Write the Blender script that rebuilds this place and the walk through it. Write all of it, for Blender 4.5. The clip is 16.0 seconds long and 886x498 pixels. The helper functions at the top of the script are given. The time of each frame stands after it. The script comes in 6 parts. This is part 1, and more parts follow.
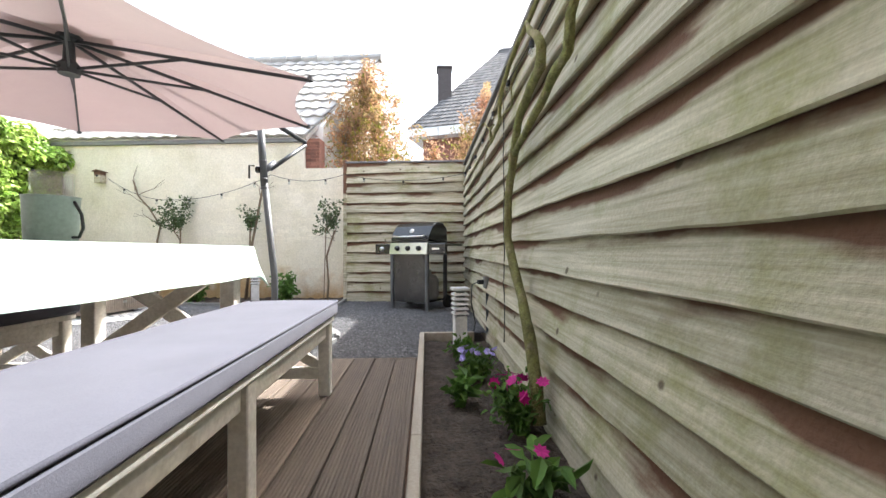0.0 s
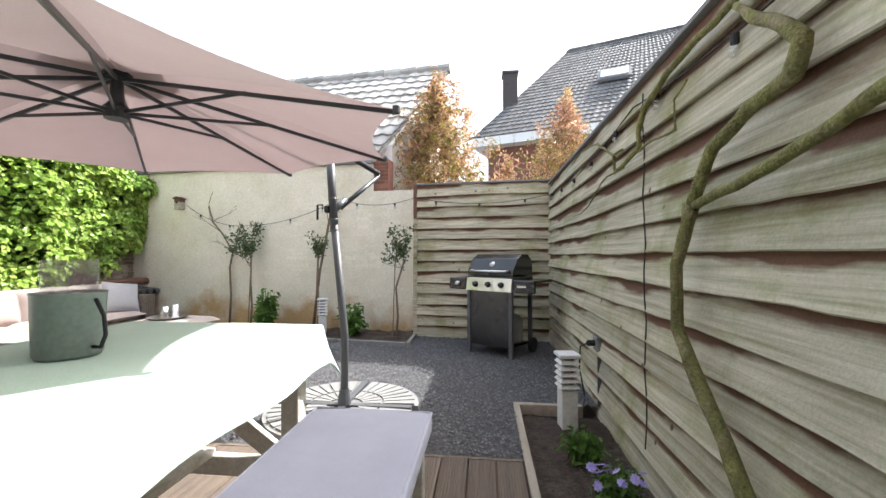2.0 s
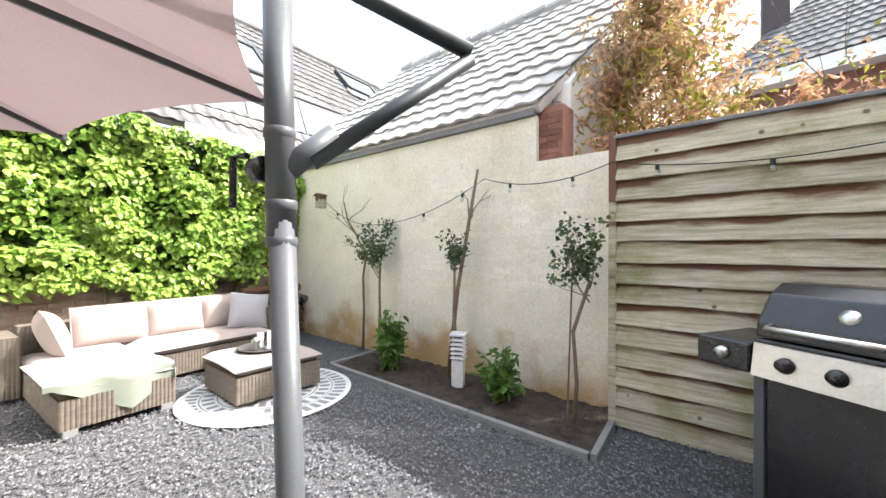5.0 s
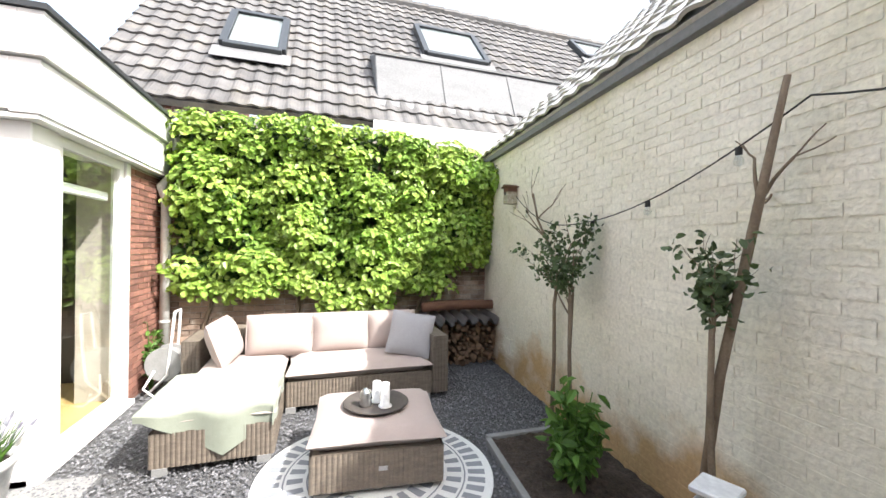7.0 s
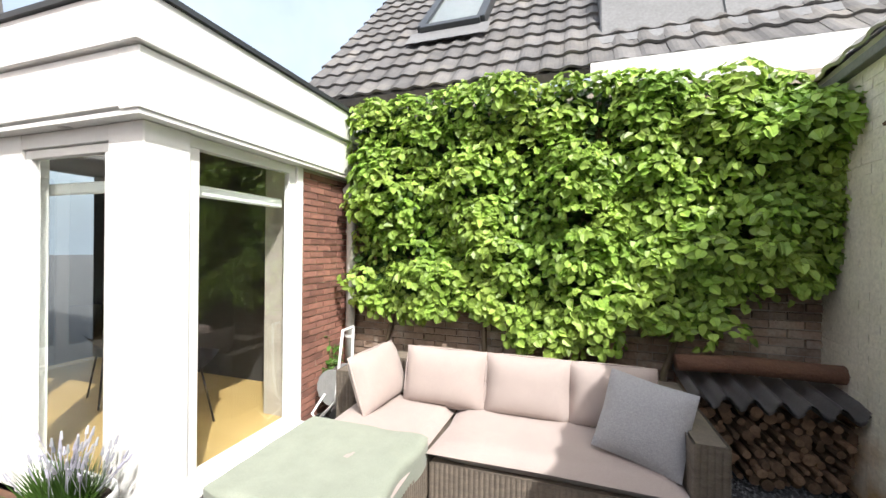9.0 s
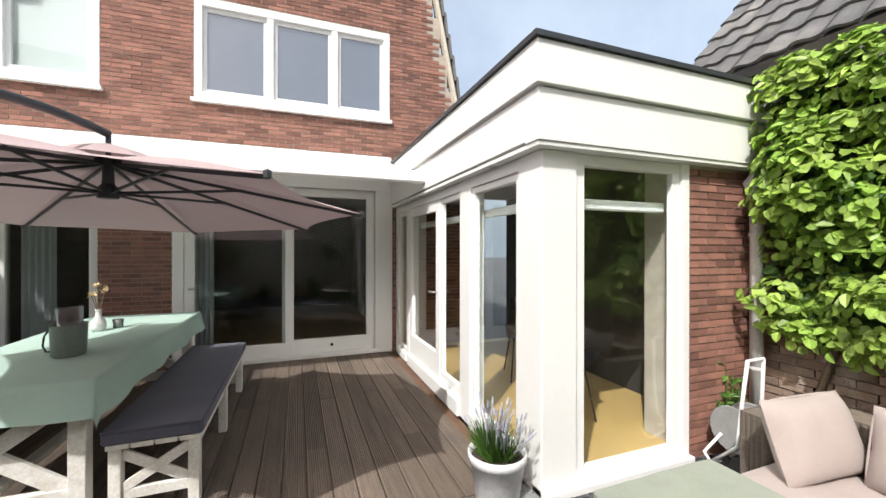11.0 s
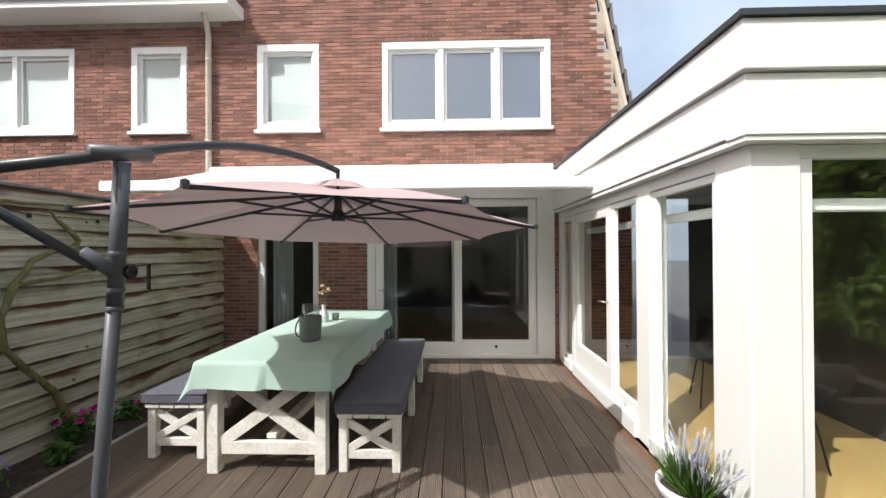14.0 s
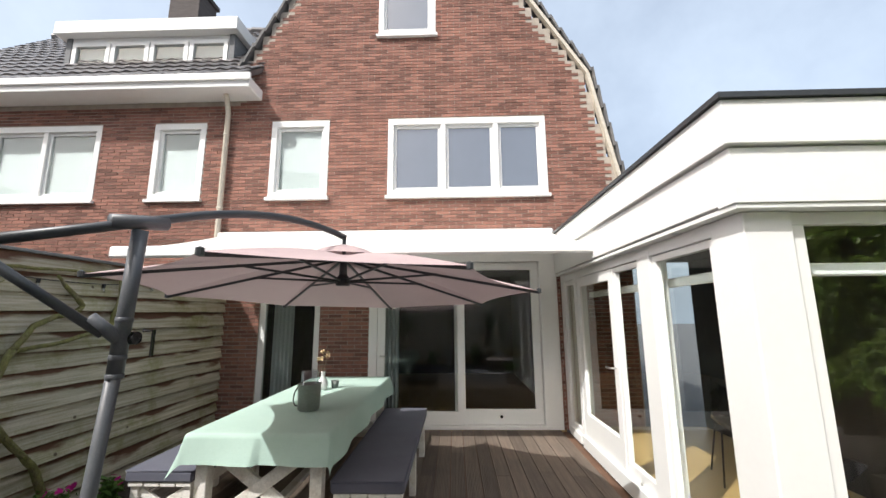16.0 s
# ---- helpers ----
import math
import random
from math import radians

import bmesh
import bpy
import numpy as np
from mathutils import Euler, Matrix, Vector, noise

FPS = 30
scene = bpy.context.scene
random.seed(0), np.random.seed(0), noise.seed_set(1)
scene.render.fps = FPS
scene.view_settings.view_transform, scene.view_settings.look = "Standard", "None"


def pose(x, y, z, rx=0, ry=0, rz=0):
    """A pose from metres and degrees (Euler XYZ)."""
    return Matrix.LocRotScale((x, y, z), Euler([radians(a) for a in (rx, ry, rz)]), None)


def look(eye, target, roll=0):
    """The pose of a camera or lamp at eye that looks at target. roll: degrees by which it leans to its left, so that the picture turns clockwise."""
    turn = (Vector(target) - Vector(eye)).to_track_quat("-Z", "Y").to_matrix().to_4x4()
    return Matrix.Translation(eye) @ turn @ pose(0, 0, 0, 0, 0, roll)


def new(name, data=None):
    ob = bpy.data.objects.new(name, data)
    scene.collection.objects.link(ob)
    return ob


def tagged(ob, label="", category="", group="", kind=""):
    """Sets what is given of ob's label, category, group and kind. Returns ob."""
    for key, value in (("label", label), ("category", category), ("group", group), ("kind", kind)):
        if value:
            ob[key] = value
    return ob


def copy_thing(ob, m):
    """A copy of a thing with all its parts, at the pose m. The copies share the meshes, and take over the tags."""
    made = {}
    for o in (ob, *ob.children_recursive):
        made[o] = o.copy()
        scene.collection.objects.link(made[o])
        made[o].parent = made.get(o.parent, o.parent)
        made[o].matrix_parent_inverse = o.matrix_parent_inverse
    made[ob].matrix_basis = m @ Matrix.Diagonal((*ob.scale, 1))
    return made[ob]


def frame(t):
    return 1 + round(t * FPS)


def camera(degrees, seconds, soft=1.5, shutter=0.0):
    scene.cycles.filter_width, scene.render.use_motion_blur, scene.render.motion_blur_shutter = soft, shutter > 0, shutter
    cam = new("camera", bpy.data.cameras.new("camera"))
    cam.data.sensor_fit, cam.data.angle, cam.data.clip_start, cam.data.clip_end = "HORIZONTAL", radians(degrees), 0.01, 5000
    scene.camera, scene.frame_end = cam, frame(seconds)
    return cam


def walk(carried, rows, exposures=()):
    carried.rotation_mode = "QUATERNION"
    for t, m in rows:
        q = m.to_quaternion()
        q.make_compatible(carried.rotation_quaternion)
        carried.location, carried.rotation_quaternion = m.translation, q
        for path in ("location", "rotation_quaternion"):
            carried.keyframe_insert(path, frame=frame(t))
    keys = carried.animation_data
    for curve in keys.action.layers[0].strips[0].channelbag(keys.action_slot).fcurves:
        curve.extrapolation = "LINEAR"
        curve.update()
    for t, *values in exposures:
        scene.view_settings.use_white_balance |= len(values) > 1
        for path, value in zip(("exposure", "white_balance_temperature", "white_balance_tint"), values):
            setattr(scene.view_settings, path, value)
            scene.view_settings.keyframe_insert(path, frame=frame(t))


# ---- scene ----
cam = camera(97.7, 16.0)
PATH = [
    (0, (0.026, 0.080, 0.775), (0.110, 2.078, 0.785), -0.2),
    (0.5, (-0.043, 0.213, 0.865), (0.018, 2.211, 0.885), -0.1),
    (1, (-0.112, 0.341, 0.945), (-0.064, 2.340, 0.975), -0.0),
    (1.5, (-0.192, 0.468, 1.047), (-0.164, 2.467, 1.090), -0.1),
    (2, (-0.259, 0.705, 1.132), (-0.472, 2.693, 1.169), 0.0),
    (2.5, (-0.285, 1.021, 1.207), (-0.741, 2.968, 1.239), 0.2),
    (3, (-0.342, 1.392, 1.265), (-0.861, 3.324, 1.290), 0.3),
    (3.2, (-0.355, 1.554, 1.286), (-0.906, 3.477, 1.311), 0.4),
    (5.3, (-0.711, 3.295, 1.322), (-2.001, 4.823, 1.324), 0.2),
    (5.5, (-0.772, 3.483, 1.335), (-2.166, 4.917, 1.338), 0.3),
    (6, (-0.924, 3.924, 1.397), (-2.545, 5.096, 1.392), 0.6),
    (6.5, (-1.168, 4.295, 1.424), (-2.968, 5.166, 1.417), 0.9),
    (7, (-1.517, 4.655, 1.423), (-3.420, 5.273, 1.415), 0.9),
    (7.5, (-1.882, 4.944, 1.434), (-3.853, 5.288, 1.423), 0.8),
    (8, (-2.313, 5.101, 1.406), (-4.313, 5.126, 1.400), 0.8),
    (8.5, (-2.696, 5.165, 1.433), (-4.679, 4.901, 1.427), 0.8),
    (9, (-2.966, 5.166, 1.470), (-4.865, 4.538, 1.463), 0.7),
    (9.5, (-3.080, 5.118, 1.483), (-4.784, 4.070, 1.469), 0.5),
    (10, (-3.142, 5.036, 1.504), (-4.567, 3.633, 1.480), 0.5),
    (10.2, (-3.120, 5.002, 1.505), (-4.405, 3.469, 1.488), 0.4),
    (12.3, (-2.849, 5.145, 1.534), (-2.928, 3.146, 1.529), -0.3),
    (12.5, (-2.843, 5.145, 1.546), (-2.885, 3.145, 1.541), -0.3),
    (13, (-2.833, 5.143, 1.563), (-2.827, 3.143, 1.558), -0.3),
    (13.5, (-2.831, 5.136, 1.565), (-2.803, 3.137, 1.561), -0.3),
    (14, (-2.832, 5.126, 1.564), (-2.777, 3.127, 1.576), -0.3),
    (14.5, (-2.823, 5.133, 1.567), (-2.752, 3.135, 1.636), -0.4),
    (15, (-2.825, 5.141, 1.569), (-2.757, 3.147, 1.715), -0.4),
    (15.5, (-2.823, 5.155, 1.574), (-2.770, 3.169, 1.806), -0.4),
    (16, (-2.817, 5.158, 1.572), (-2.758, 3.187, 1.907), -0.4),
]
EXPOSURES = [(0.0, 2.27), (1.5, 2.08), (3.0, 1.5), (5.5, 2.15), (6.5, 1.9), (7.5, 1.65), (8.5, 1.36), (9.5, 0.90), (10.5, 0.72), (12.5, 0.75), (16.0, 0.75)]
walk(cam, [(t, look(eye, target, roll)) for t, eye, target, roll in PATH], EXPOSURES)

# ---- sky and sun ----
SUN_FROM = Vector((0.63, 0.61, 1.0)).normalized()
world = bpy.data.worlds.new("sky")
scene.world = world
world.use_nodes = True
wn = world.node_tree.nodes
sky = wn.new("ShaderNodeTexSky")
sky.sky_type = "NISHITA"
sky.sun_disc = False
sky.sun_elevation = math.asin(SUN_FROM.z)
sky.sun_rotation = math.atan2(SUN_FROM.x, SUN_FROM.y)
sky.dust_density = 8.0
sky.air_density = 1.0
wl = world.node_tree.links
veil_at = wn.new("ShaderNodeTexCoord")
veil = wn.new("ShaderNodeTexNoise")
veil.inputs["Scale"].default_value, veil.inputs["Detail"].default_value, veil.inputs["Roughness"].default_value = 2.2, 6, 0.6
wl.new(veil_at.outputs["Generated"], veil.inputs["Vector"])
veil_amount = wn.new("ShaderNodeMapRange")
veil_amount.inputs[1].default_value, veil_amount.inputs[2].default_value, veil_amount.inputs[3].default_value, veil_amount.inputs[4].default_value = 0.30, 0.75, 0.30, 0.62
wl.new(veil.outputs[0], veil_amount.inputs[0])
veil_mix = wn.new("ShaderNodeMix")
veil_mix.data_type = "RGBA"
veil_mix.inputs[7].default_value = (5.6, 6.5, 7.6, 1)
wl.new(veil_amount.outputs[0], veil_mix.inputs[0])
wl.new(sky.outputs[0], veil_mix.inputs[6])
wl.new(veil_mix.outputs[2], wn["Background"].inputs[0])
wn["Background"].inputs[1].default_value = 0.115
sun = bpy.data.lights.new("sun", "SUN")
sun.energy = 2.8
sun.angle = radians(0.6)
sun.color = (1.0, 0.98, 0.955)
sun_ob = new("sun", sun)
sun_ob.matrix_world = look(SUN_FROM * 30, (0, 0, 0))

# ---- materials ----


def material(name, a, b=None, rough=0.7, metal=0.0, scale=(6, 6, 6), fine=60.0, bump=0.3, dist=0.004, stain=None, stain_scale=1.2,
             stain_amount=0.5, vary=0.0, island=0.0, mottle=0.13, spec=0.4, trans=0.0, sub=0.0, sheen=0.0):
    """A procedural surface: two colours mixed by stretched noise, a second finer grain, a stain with its own shape, and relief."""
    m = bpy.data.materials.new(name)
    m.use_nodes = True
    nt = m.node_tree
    n, l = nt.nodes, nt.links
    p = n["Principled BSDF"]
    b = b or tuple(c * 0.8 for c in a)
    geo = n.new("ShaderNodeNewGeometry")
    mp = n.new("ShaderNodeMapping")
    mp.inputs["Scale"].default_value = scale
    l.new(geo.outputs["Position"], mp.inputs[0])
    big = n.new("ShaderNodeTexNoise")
    big.inputs["Scale"].default_value = 1.0
    big.inputs["Detail"].default_value = 6
    big.inputs["Roughness"].default_value = 0.65
    l.new(mp.outputs[0], big.inputs["Vector"])
    small = n.new("ShaderNodeTexNoise")
    small.inputs["Scale"].default_value = fine
    small.inputs["Detail"].default_value = 3
    l.new(geo.outputs["Position"], small.inputs["Vector"])
    ramp = n.new("ShaderNodeMapRange")
    ramp.inputs[1].default_value, ramp.inputs[2].default_value = 0.3, 0.7
    l.new(big.outputs[0], ramp.inputs[0])
    mix = n.new("ShaderNodeMix")
    mix.data_type = "RGBA"
    mix.inputs[6].default_value, mix.inputs[7].default_value = (*a, 1), (*b, 1)
    l.new(ramp.outputs[0], mix.inputs[0])
    colour = mix.outputs[2]
    if stain:
        sn = n.new("ShaderNodeTexNoise")
        sn.inputs["Scale"].default_value = stain_scale
        sn.inputs["Detail"].default_value = 7
        sn.inputs["Roughness"].default_value = 0.7
        l.new(geo.outputs["Position"], sn.inputs["Vector"])
        sr = n.new("ShaderNodeMapRange")
        sr.inputs[1].default_value, sr.inputs[2].default_value, sr.inputs[4].default_value = 0.5, 0.72, stain_amount
        l.new(sn.outputs[0], sr.inputs[0])
        sm = n.new("ShaderNodeMix")
        sm.data_type = "RGBA"
        sm.inputs[7].default_value = (*stain, 1)
        l.new(sr.outputs[0], sm.inputs[0])
        l.new(colour, sm.inputs[6])
        colour = sm.outputs[2]
    hsv = n.new("ShaderNodeHueSaturation")
    l.new(colour, hsv.inputs["Color"])
    fr = n.new("ShaderNodeMapRange")
    fr.inputs[1].default_value, fr.inputs[2].default_value = 0.25, 0.75
    fr.inputs[3].default_value, fr.inputs[4].default_value = 1 - mottle, 1 + mottle
    l.new(small.outputs[0], fr.inputs[0])
    value = fr.outputs[0]
    for amount, node, out in ((vary, "ShaderNodeObjectInfo", "Random"), (island, "ShaderNodeNewGeometry", "Random Per Island")):
        if amount:
            oi = n.new(node)
            vr = n.new("ShaderNodeMapRange")
            vr.inputs[3].default_value, vr.inputs[4].default_value = 1 - amount, 1 + amount
            l.new(oi.outputs[out], vr.inputs[0])
            mu = n.new("ShaderNodeMath")
            mu.operation = "MULTIPLY"
            l.new(value, mu.inputs[0])
            l.new(vr.outputs[0], mu.inputs[1])
            value = mu.outputs[0]
    l.new(value, hsv.inputs["Value"])
    l.new(hsv.outputs[0], p.inputs["Base Color"])
    p.inputs["Roughness"].default_value = rough
    p.inputs["Metallic"].default_value = metal
    p.inputs["Specular IOR Level"].default_value = spec
    p.inputs["Transmission Weight"].default_value = trans
    if sheen:
        p.inputs["Sheen Weight"].default_value = sheen
    if bump:
        ad = n.new("ShaderNodeMath")
        ad.operation = "ADD"
        l.new(big.outputs[0], ad.inputs[0])
        l.new(small.outputs[0], ad.inputs[1])
        bp = n.new("ShaderNodeBump")
        bp.inputs["Strength"].default_value = bump
        bp.inputs["Distance"].default_value = dist
        l.new(ad.outputs[0], bp.inputs["Height"])
        l.new(bp.outputs[0], p.inputs["Normal"])
    if sub:
        tr = n.new("ShaderNodeBsdfTranslucent")
        l.new(hsv.outputs[0], tr.inputs[0])
        ms = n.new("ShaderNodeMixShader")
        ms.inputs[0].default_value = sub
        l.new(p.outputs[0], ms.inputs[1])
        l.new(tr.outputs[0], ms.inputs[2])
        l.new(ms.outputs[0], n["Material Output"].inputs[0])
    return m


def glass_material(name, tint=(0.9, 0.95, 0.93)):
    m = bpy.data.materials.new(name)
    m.use_nodes = True
    p = m.node_tree.nodes["Principled BSDF"]
    p.inputs["Base Color"].default_value = (*tint, 1)
    p.inputs["Roughness"].default_value = 0.0
    p.inputs["Transmission Weight"].default_value = 1.0
    p.inputs["IOR"].default_value = 1.5
    return m


def clear_glass(name):
    """Thin clear glass: mostly see-through with a little gloss."""
    m = bpy.data.materials.new(name)
    m.use_nodes = True
    n, l = m.node_tree.nodes, m.node_tree.links
    see = n.new("ShaderNodeBsdfTransparent")
    see.inputs[0].default_value = (0.93, 0.95, 0.95, 1)
    shine = n.new("ShaderNodeBsdfGlossy")
    shine.inputs["Roughness"].default_value = 0.03
    mx = n.new("ShaderNodeMixShader")
    mx.inputs[0].default_value = 0.16
    l.new(see.outputs[0], mx.inputs[1])
    l.new(shine.outputs[0], mx.inputs[2])
    l.new(mx.outputs[0], n["Material Output"].inputs[0])
    return m


def fence_material(name, along, seed):
    """Weathered board: grain along the board, knots, green algae, and bare red-brown wood near the overlapped upper edge."""
    grain = (30, 1.2, 42) if along == "y" else (1.2, 30, 42)
    m = material(name, (0.63, 0.585, 0.475), (0.285, 0.26, 0.165), 0.85, scale=grain, fine=90, bump=0.5, dist=0.006, stain=(0.20, 0.21, 0.045), stain_scale=1.7, stain_amount=0.9, vary=0.15, mottle=0.1)
    nt = m.node_tree
    n, l = nt.nodes, nt.links
    hsv = next(q for q in n if q.bl_idname == "ShaderNodeHueSaturation")
    before = hsv.inputs["Color"].links[0].from_socket
    gen = n.new("ShaderNodeTexCoord")
    sep = n.new("ShaderNodeSeparateXYZ")
    l.new(gen.outputs["Generated"], sep.inputs[0])
    pos = n.new("ShaderNodeNewGeometry")
    mp = n.new("ShaderNodeMapping")
    mp.inputs["Scale"].default_value = (1.1, 1.1, 5)
    mp.inputs["Location"].default_value = (seed, seed, 0)
    l.new(pos.outputs["Position"], mp.inputs[0])
    no = n.new("ShaderNodeTexNoise")
    no.inputs["Scale"].default_value = 1.3
    no.inputs["Detail"].default_value = 7
    l.new(mp.outputs[0], no.inputs["Vector"])
    ad = n.new("ShaderNodeMath")
    ad.operation = "MULTIPLY_ADD"
    ad.inputs[1].default_value = 1.5
    l.new(no.outputs[0], ad.inputs[0])
    l.new(sep.outputs[2], ad.inputs[2])
    mr = n.new("ShaderNodeMapRange")
    mr.inputs[1].default_value, mr.inputs[2].default_value = 1.40, 1.56
    l.new(ad.outputs[0], mr.inputs[0])
    mx = n.new("ShaderNodeMix")
    mx.data_type = "RGBA"
    mx.inputs[7].default_value = (0.15, 0.078, 0.05, 1)
    l.new(mr.outputs[0], mx.inputs[0])
    l.new(before, mx.inputs[6])
    vo = n.new("ShaderNodeTexVoronoi")
    vo.inputs["Scale"].default_value = 4.5
    l.new(pos.outputs["Position"], vo.inputs["Vector"])
    kr = n.new("ShaderNodeMapRange")
    kr.inputs[1].default_value, kr.inputs[2].default_value, kr.inputs[3].default_value, kr.inputs[4].default_value = 0.05, 0.085, 0.9, 0.0
    l.new(vo.outputs["Distance"], kr.inputs[0])
    kx = n.new("ShaderNodeMix")
    kx.data_type = "RGBA"
    kx.inputs[7].default_value = (0.10, 0.075, 0.05, 1)
    l.new(kr.outputs[0], kx.inputs[0])
    l.new(mx.outputs[2], kx.inputs[6])
    l.new(kx.outputs[2], hsv.inputs["Color"])
    return m


FENCE_EDGE = material("red_brown_fence_wood", (0.20, 0.11, 0.07), (0.10, 0.06, 0.04), 0.85, scale=(14, 2, 14), fine=80)
FENCE_Y = fence_material("weathered_fence_wood", "y", 0.0)
FENCE_X = fence_material("weathered_panel_wood", "x", 7.0)
DECK = material("grooved_deck_wood", (0.205, 0.16, 0.125), (0.12, 0.094, 0.075), 0.75, scale=(30, 1.3, 30), fine=120, bump=0.4, stain=(0.10, 0.088, 0.075), stain_scale=2.0, stain_amount=0.6, vary=0.2)
EDGING = material("grey_edging_board", (0.42, 0.37, 0.31), (0.30, 0.26, 0.21), 0.85, scale=(20, 2, 20), fine=90)
SOIL = material("dark_garden_soil", (0.085, 0.063, 0.048), (0.038, 0.028, 0.022), 0.95, scale=(14, 14, 14), fine=55, bump=1.0, dist=0.03, mottle=0.35, stain=(0.14, 0.115, 0.09), stain_scale=5, stain_amount=0.6)
GRAVEL = material("grey_gravel_bed", (0.17, 0.17, 0.17), (0.065, 0.065, 0.07), 0.9, scale=(55, 55, 55), fine=130, bump=1.0, dist=0.014, mottle=0.4)
STONE = material("gravel_stones", (0.21, 0.21, 0.215), (0.09, 0.09, 0.10), 0.8, scale=(30, 30, 30), fine=120, island=0.5, bump=0.2)
PLASTER = material("limewashed_brick", (0.85, 0.81, 0.71), (0.76, 0.72, 0.60), 0.9, scale=(1.6, 1.6, 2.4), fine=45, bump=0.55, dist=0.010, stain=(0.52, 0.48, 0.30), stain_scale=0.8, stain_amount=0.45, vary=0.05)


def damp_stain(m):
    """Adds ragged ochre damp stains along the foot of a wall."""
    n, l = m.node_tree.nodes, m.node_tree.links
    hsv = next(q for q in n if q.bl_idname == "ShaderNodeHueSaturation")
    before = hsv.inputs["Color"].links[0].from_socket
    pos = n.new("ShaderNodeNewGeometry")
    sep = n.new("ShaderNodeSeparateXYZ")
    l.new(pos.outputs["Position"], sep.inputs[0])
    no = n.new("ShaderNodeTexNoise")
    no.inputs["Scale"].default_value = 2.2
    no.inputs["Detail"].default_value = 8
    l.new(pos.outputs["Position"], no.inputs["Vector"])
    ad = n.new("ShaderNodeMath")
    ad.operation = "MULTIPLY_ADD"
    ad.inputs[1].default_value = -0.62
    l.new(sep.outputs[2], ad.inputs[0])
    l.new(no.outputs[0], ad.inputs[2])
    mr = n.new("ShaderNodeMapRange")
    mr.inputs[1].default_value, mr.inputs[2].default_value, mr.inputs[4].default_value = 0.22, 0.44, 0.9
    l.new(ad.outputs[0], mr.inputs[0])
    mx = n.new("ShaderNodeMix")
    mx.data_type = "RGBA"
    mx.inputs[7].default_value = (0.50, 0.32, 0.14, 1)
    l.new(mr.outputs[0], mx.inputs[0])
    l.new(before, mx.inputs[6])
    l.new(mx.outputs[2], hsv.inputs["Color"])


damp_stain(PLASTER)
WHITE = material("white_paint", (0.84, 0.84, 0.82), (0.81, 0.81, 0.785), 0.45, scale=(1.2, 1.2, 1.2), fine=25, bump=0.03, mottle=0.01)
BENCH_WHITE = material("chipped_white_paint", (0.82, 0.80, 0.75), (0.74, 0.715, 0.65), 0.6, scale=(9, 9, 9), fine=60, bump=0.15, stain=(0.42, 0.34, 0.24), stain_scale=9, stain_amount=0.35)
BRICK = material("red_brown_brick", (0.305, 0.145, 0.105), (0.195, 0.098, 0.076), 0.88, scale=(8, 8, 8), fine=80, bump=0.5, vary=0.3, island=0.38)
BRICK_OLD = material("old_mixed_brick", (0.38, 0.27, 0.20), (0.25, 0.18, 0.14), 0.92, scale=(7, 7, 7), fine=50, bump=0.7, dist=0.01, vary=0.3, island=0.35, stain=(0.55, 0.51, 0.43), stain_scale=4, stain_amount=0.6)
MORTAR = material("grey_mortar", (0.46, 0.41, 0.35), (0.34, 0.30, 0.25), 0.95, fine=120, bump=0.4)
TILE_LIGHT = material("pale_worn_roof_tile", (0.50, 0.485, 0.455), (0.32, 0.305, 0.28), 0.5, scale=(4, 4, 4), fine=70, island=0.25, bump=0.2, spec=0.5)
TILE_GREY = material("grey_roof_tile", (0.17, 0.166, 0.164), (0.11, 0.107, 0.106), 0.8, scale=(4, 4, 4), fine=70, island=0.22, bump=0.3, stain=(0.30, 0.27, 0.22), stain_scale=2.5, stain_amount=0.4)
TILE_DARK = material("dark_glazed_roof_tile", (0.15, 0.14, 0.135), (0.09, 0.085, 0.085), 0.33, scale=(4, 4, 4), fine=70, island=0.2, bump=0.2, spec=0.7)
LEAD = material("grey_lead_sheet", (0.21, 0.213, 0.217), (0.16, 0.163, 0.167), 0.75, metal=0.0, scale=(2, 2, 4), fine=40)
DARK_METAL = material("dark_grey_coated_metal", (0.065, 0.07, 0.075), (0.05, 0.055, 0.06), 0.38, metal=0.3, fine=200, bump=0.05)
GREY_METAL = material("grey_coated_mast", (0.10, 0.105, 0.114), (0.088, 0.093, 0.10), 0.42, metal=0.0, fine=200, bump=0.03)
BLACK = material("black_enamel", (0.02, 0.02, 0.022), (0.013, 0.013, 0.014), 0.22, fine=150, bump=0.03, spec=0.6)
STEEL = material("brushed_steel", (0.62, 0.62, 0.61), (0.52, 0.52, 0.51), 0.28, metal=1.0, scale=(2, 60, 60), fine=200, bump=0.05)
CANOPY = material("dusty_pink_canvas", (0.50, 0.385, 0.38), (0.46, 0.35, 0.345), 0.9, scale=(2, 2, 2), fine=300, bump=0.1, sub=0.14)
CLOTH = material("pale_mint_tablecloth", (0.43, 0.575, 0.505), (0.39, 0.535, 0.47), 0.85, scale=(3, 3, 3), fine=300, bump=0.12)
CUSHION_GREY = material("slate_grey_seat_pad", (0.105, 0.108, 0.14), (0.085, 0.088, 0.115), 0.9, scale=(4, 4, 4), fine=350, bump=0.15, sheen=0.1)
CUSHION = material("beige_pink_cushion", (0.42, 0.35, 0.32), (0.38, 0.315, 0.29), 0.9, scale=(4, 4, 4), fine=350, bump=0.15, sheen=0.15)
PILLOW = material("light_grey_knit", (0.40, 0.395, 0.41), (0.32, 0.315, 0.33), 0.95, scale=(90, 90, 90), fine=200, bump=0.6)
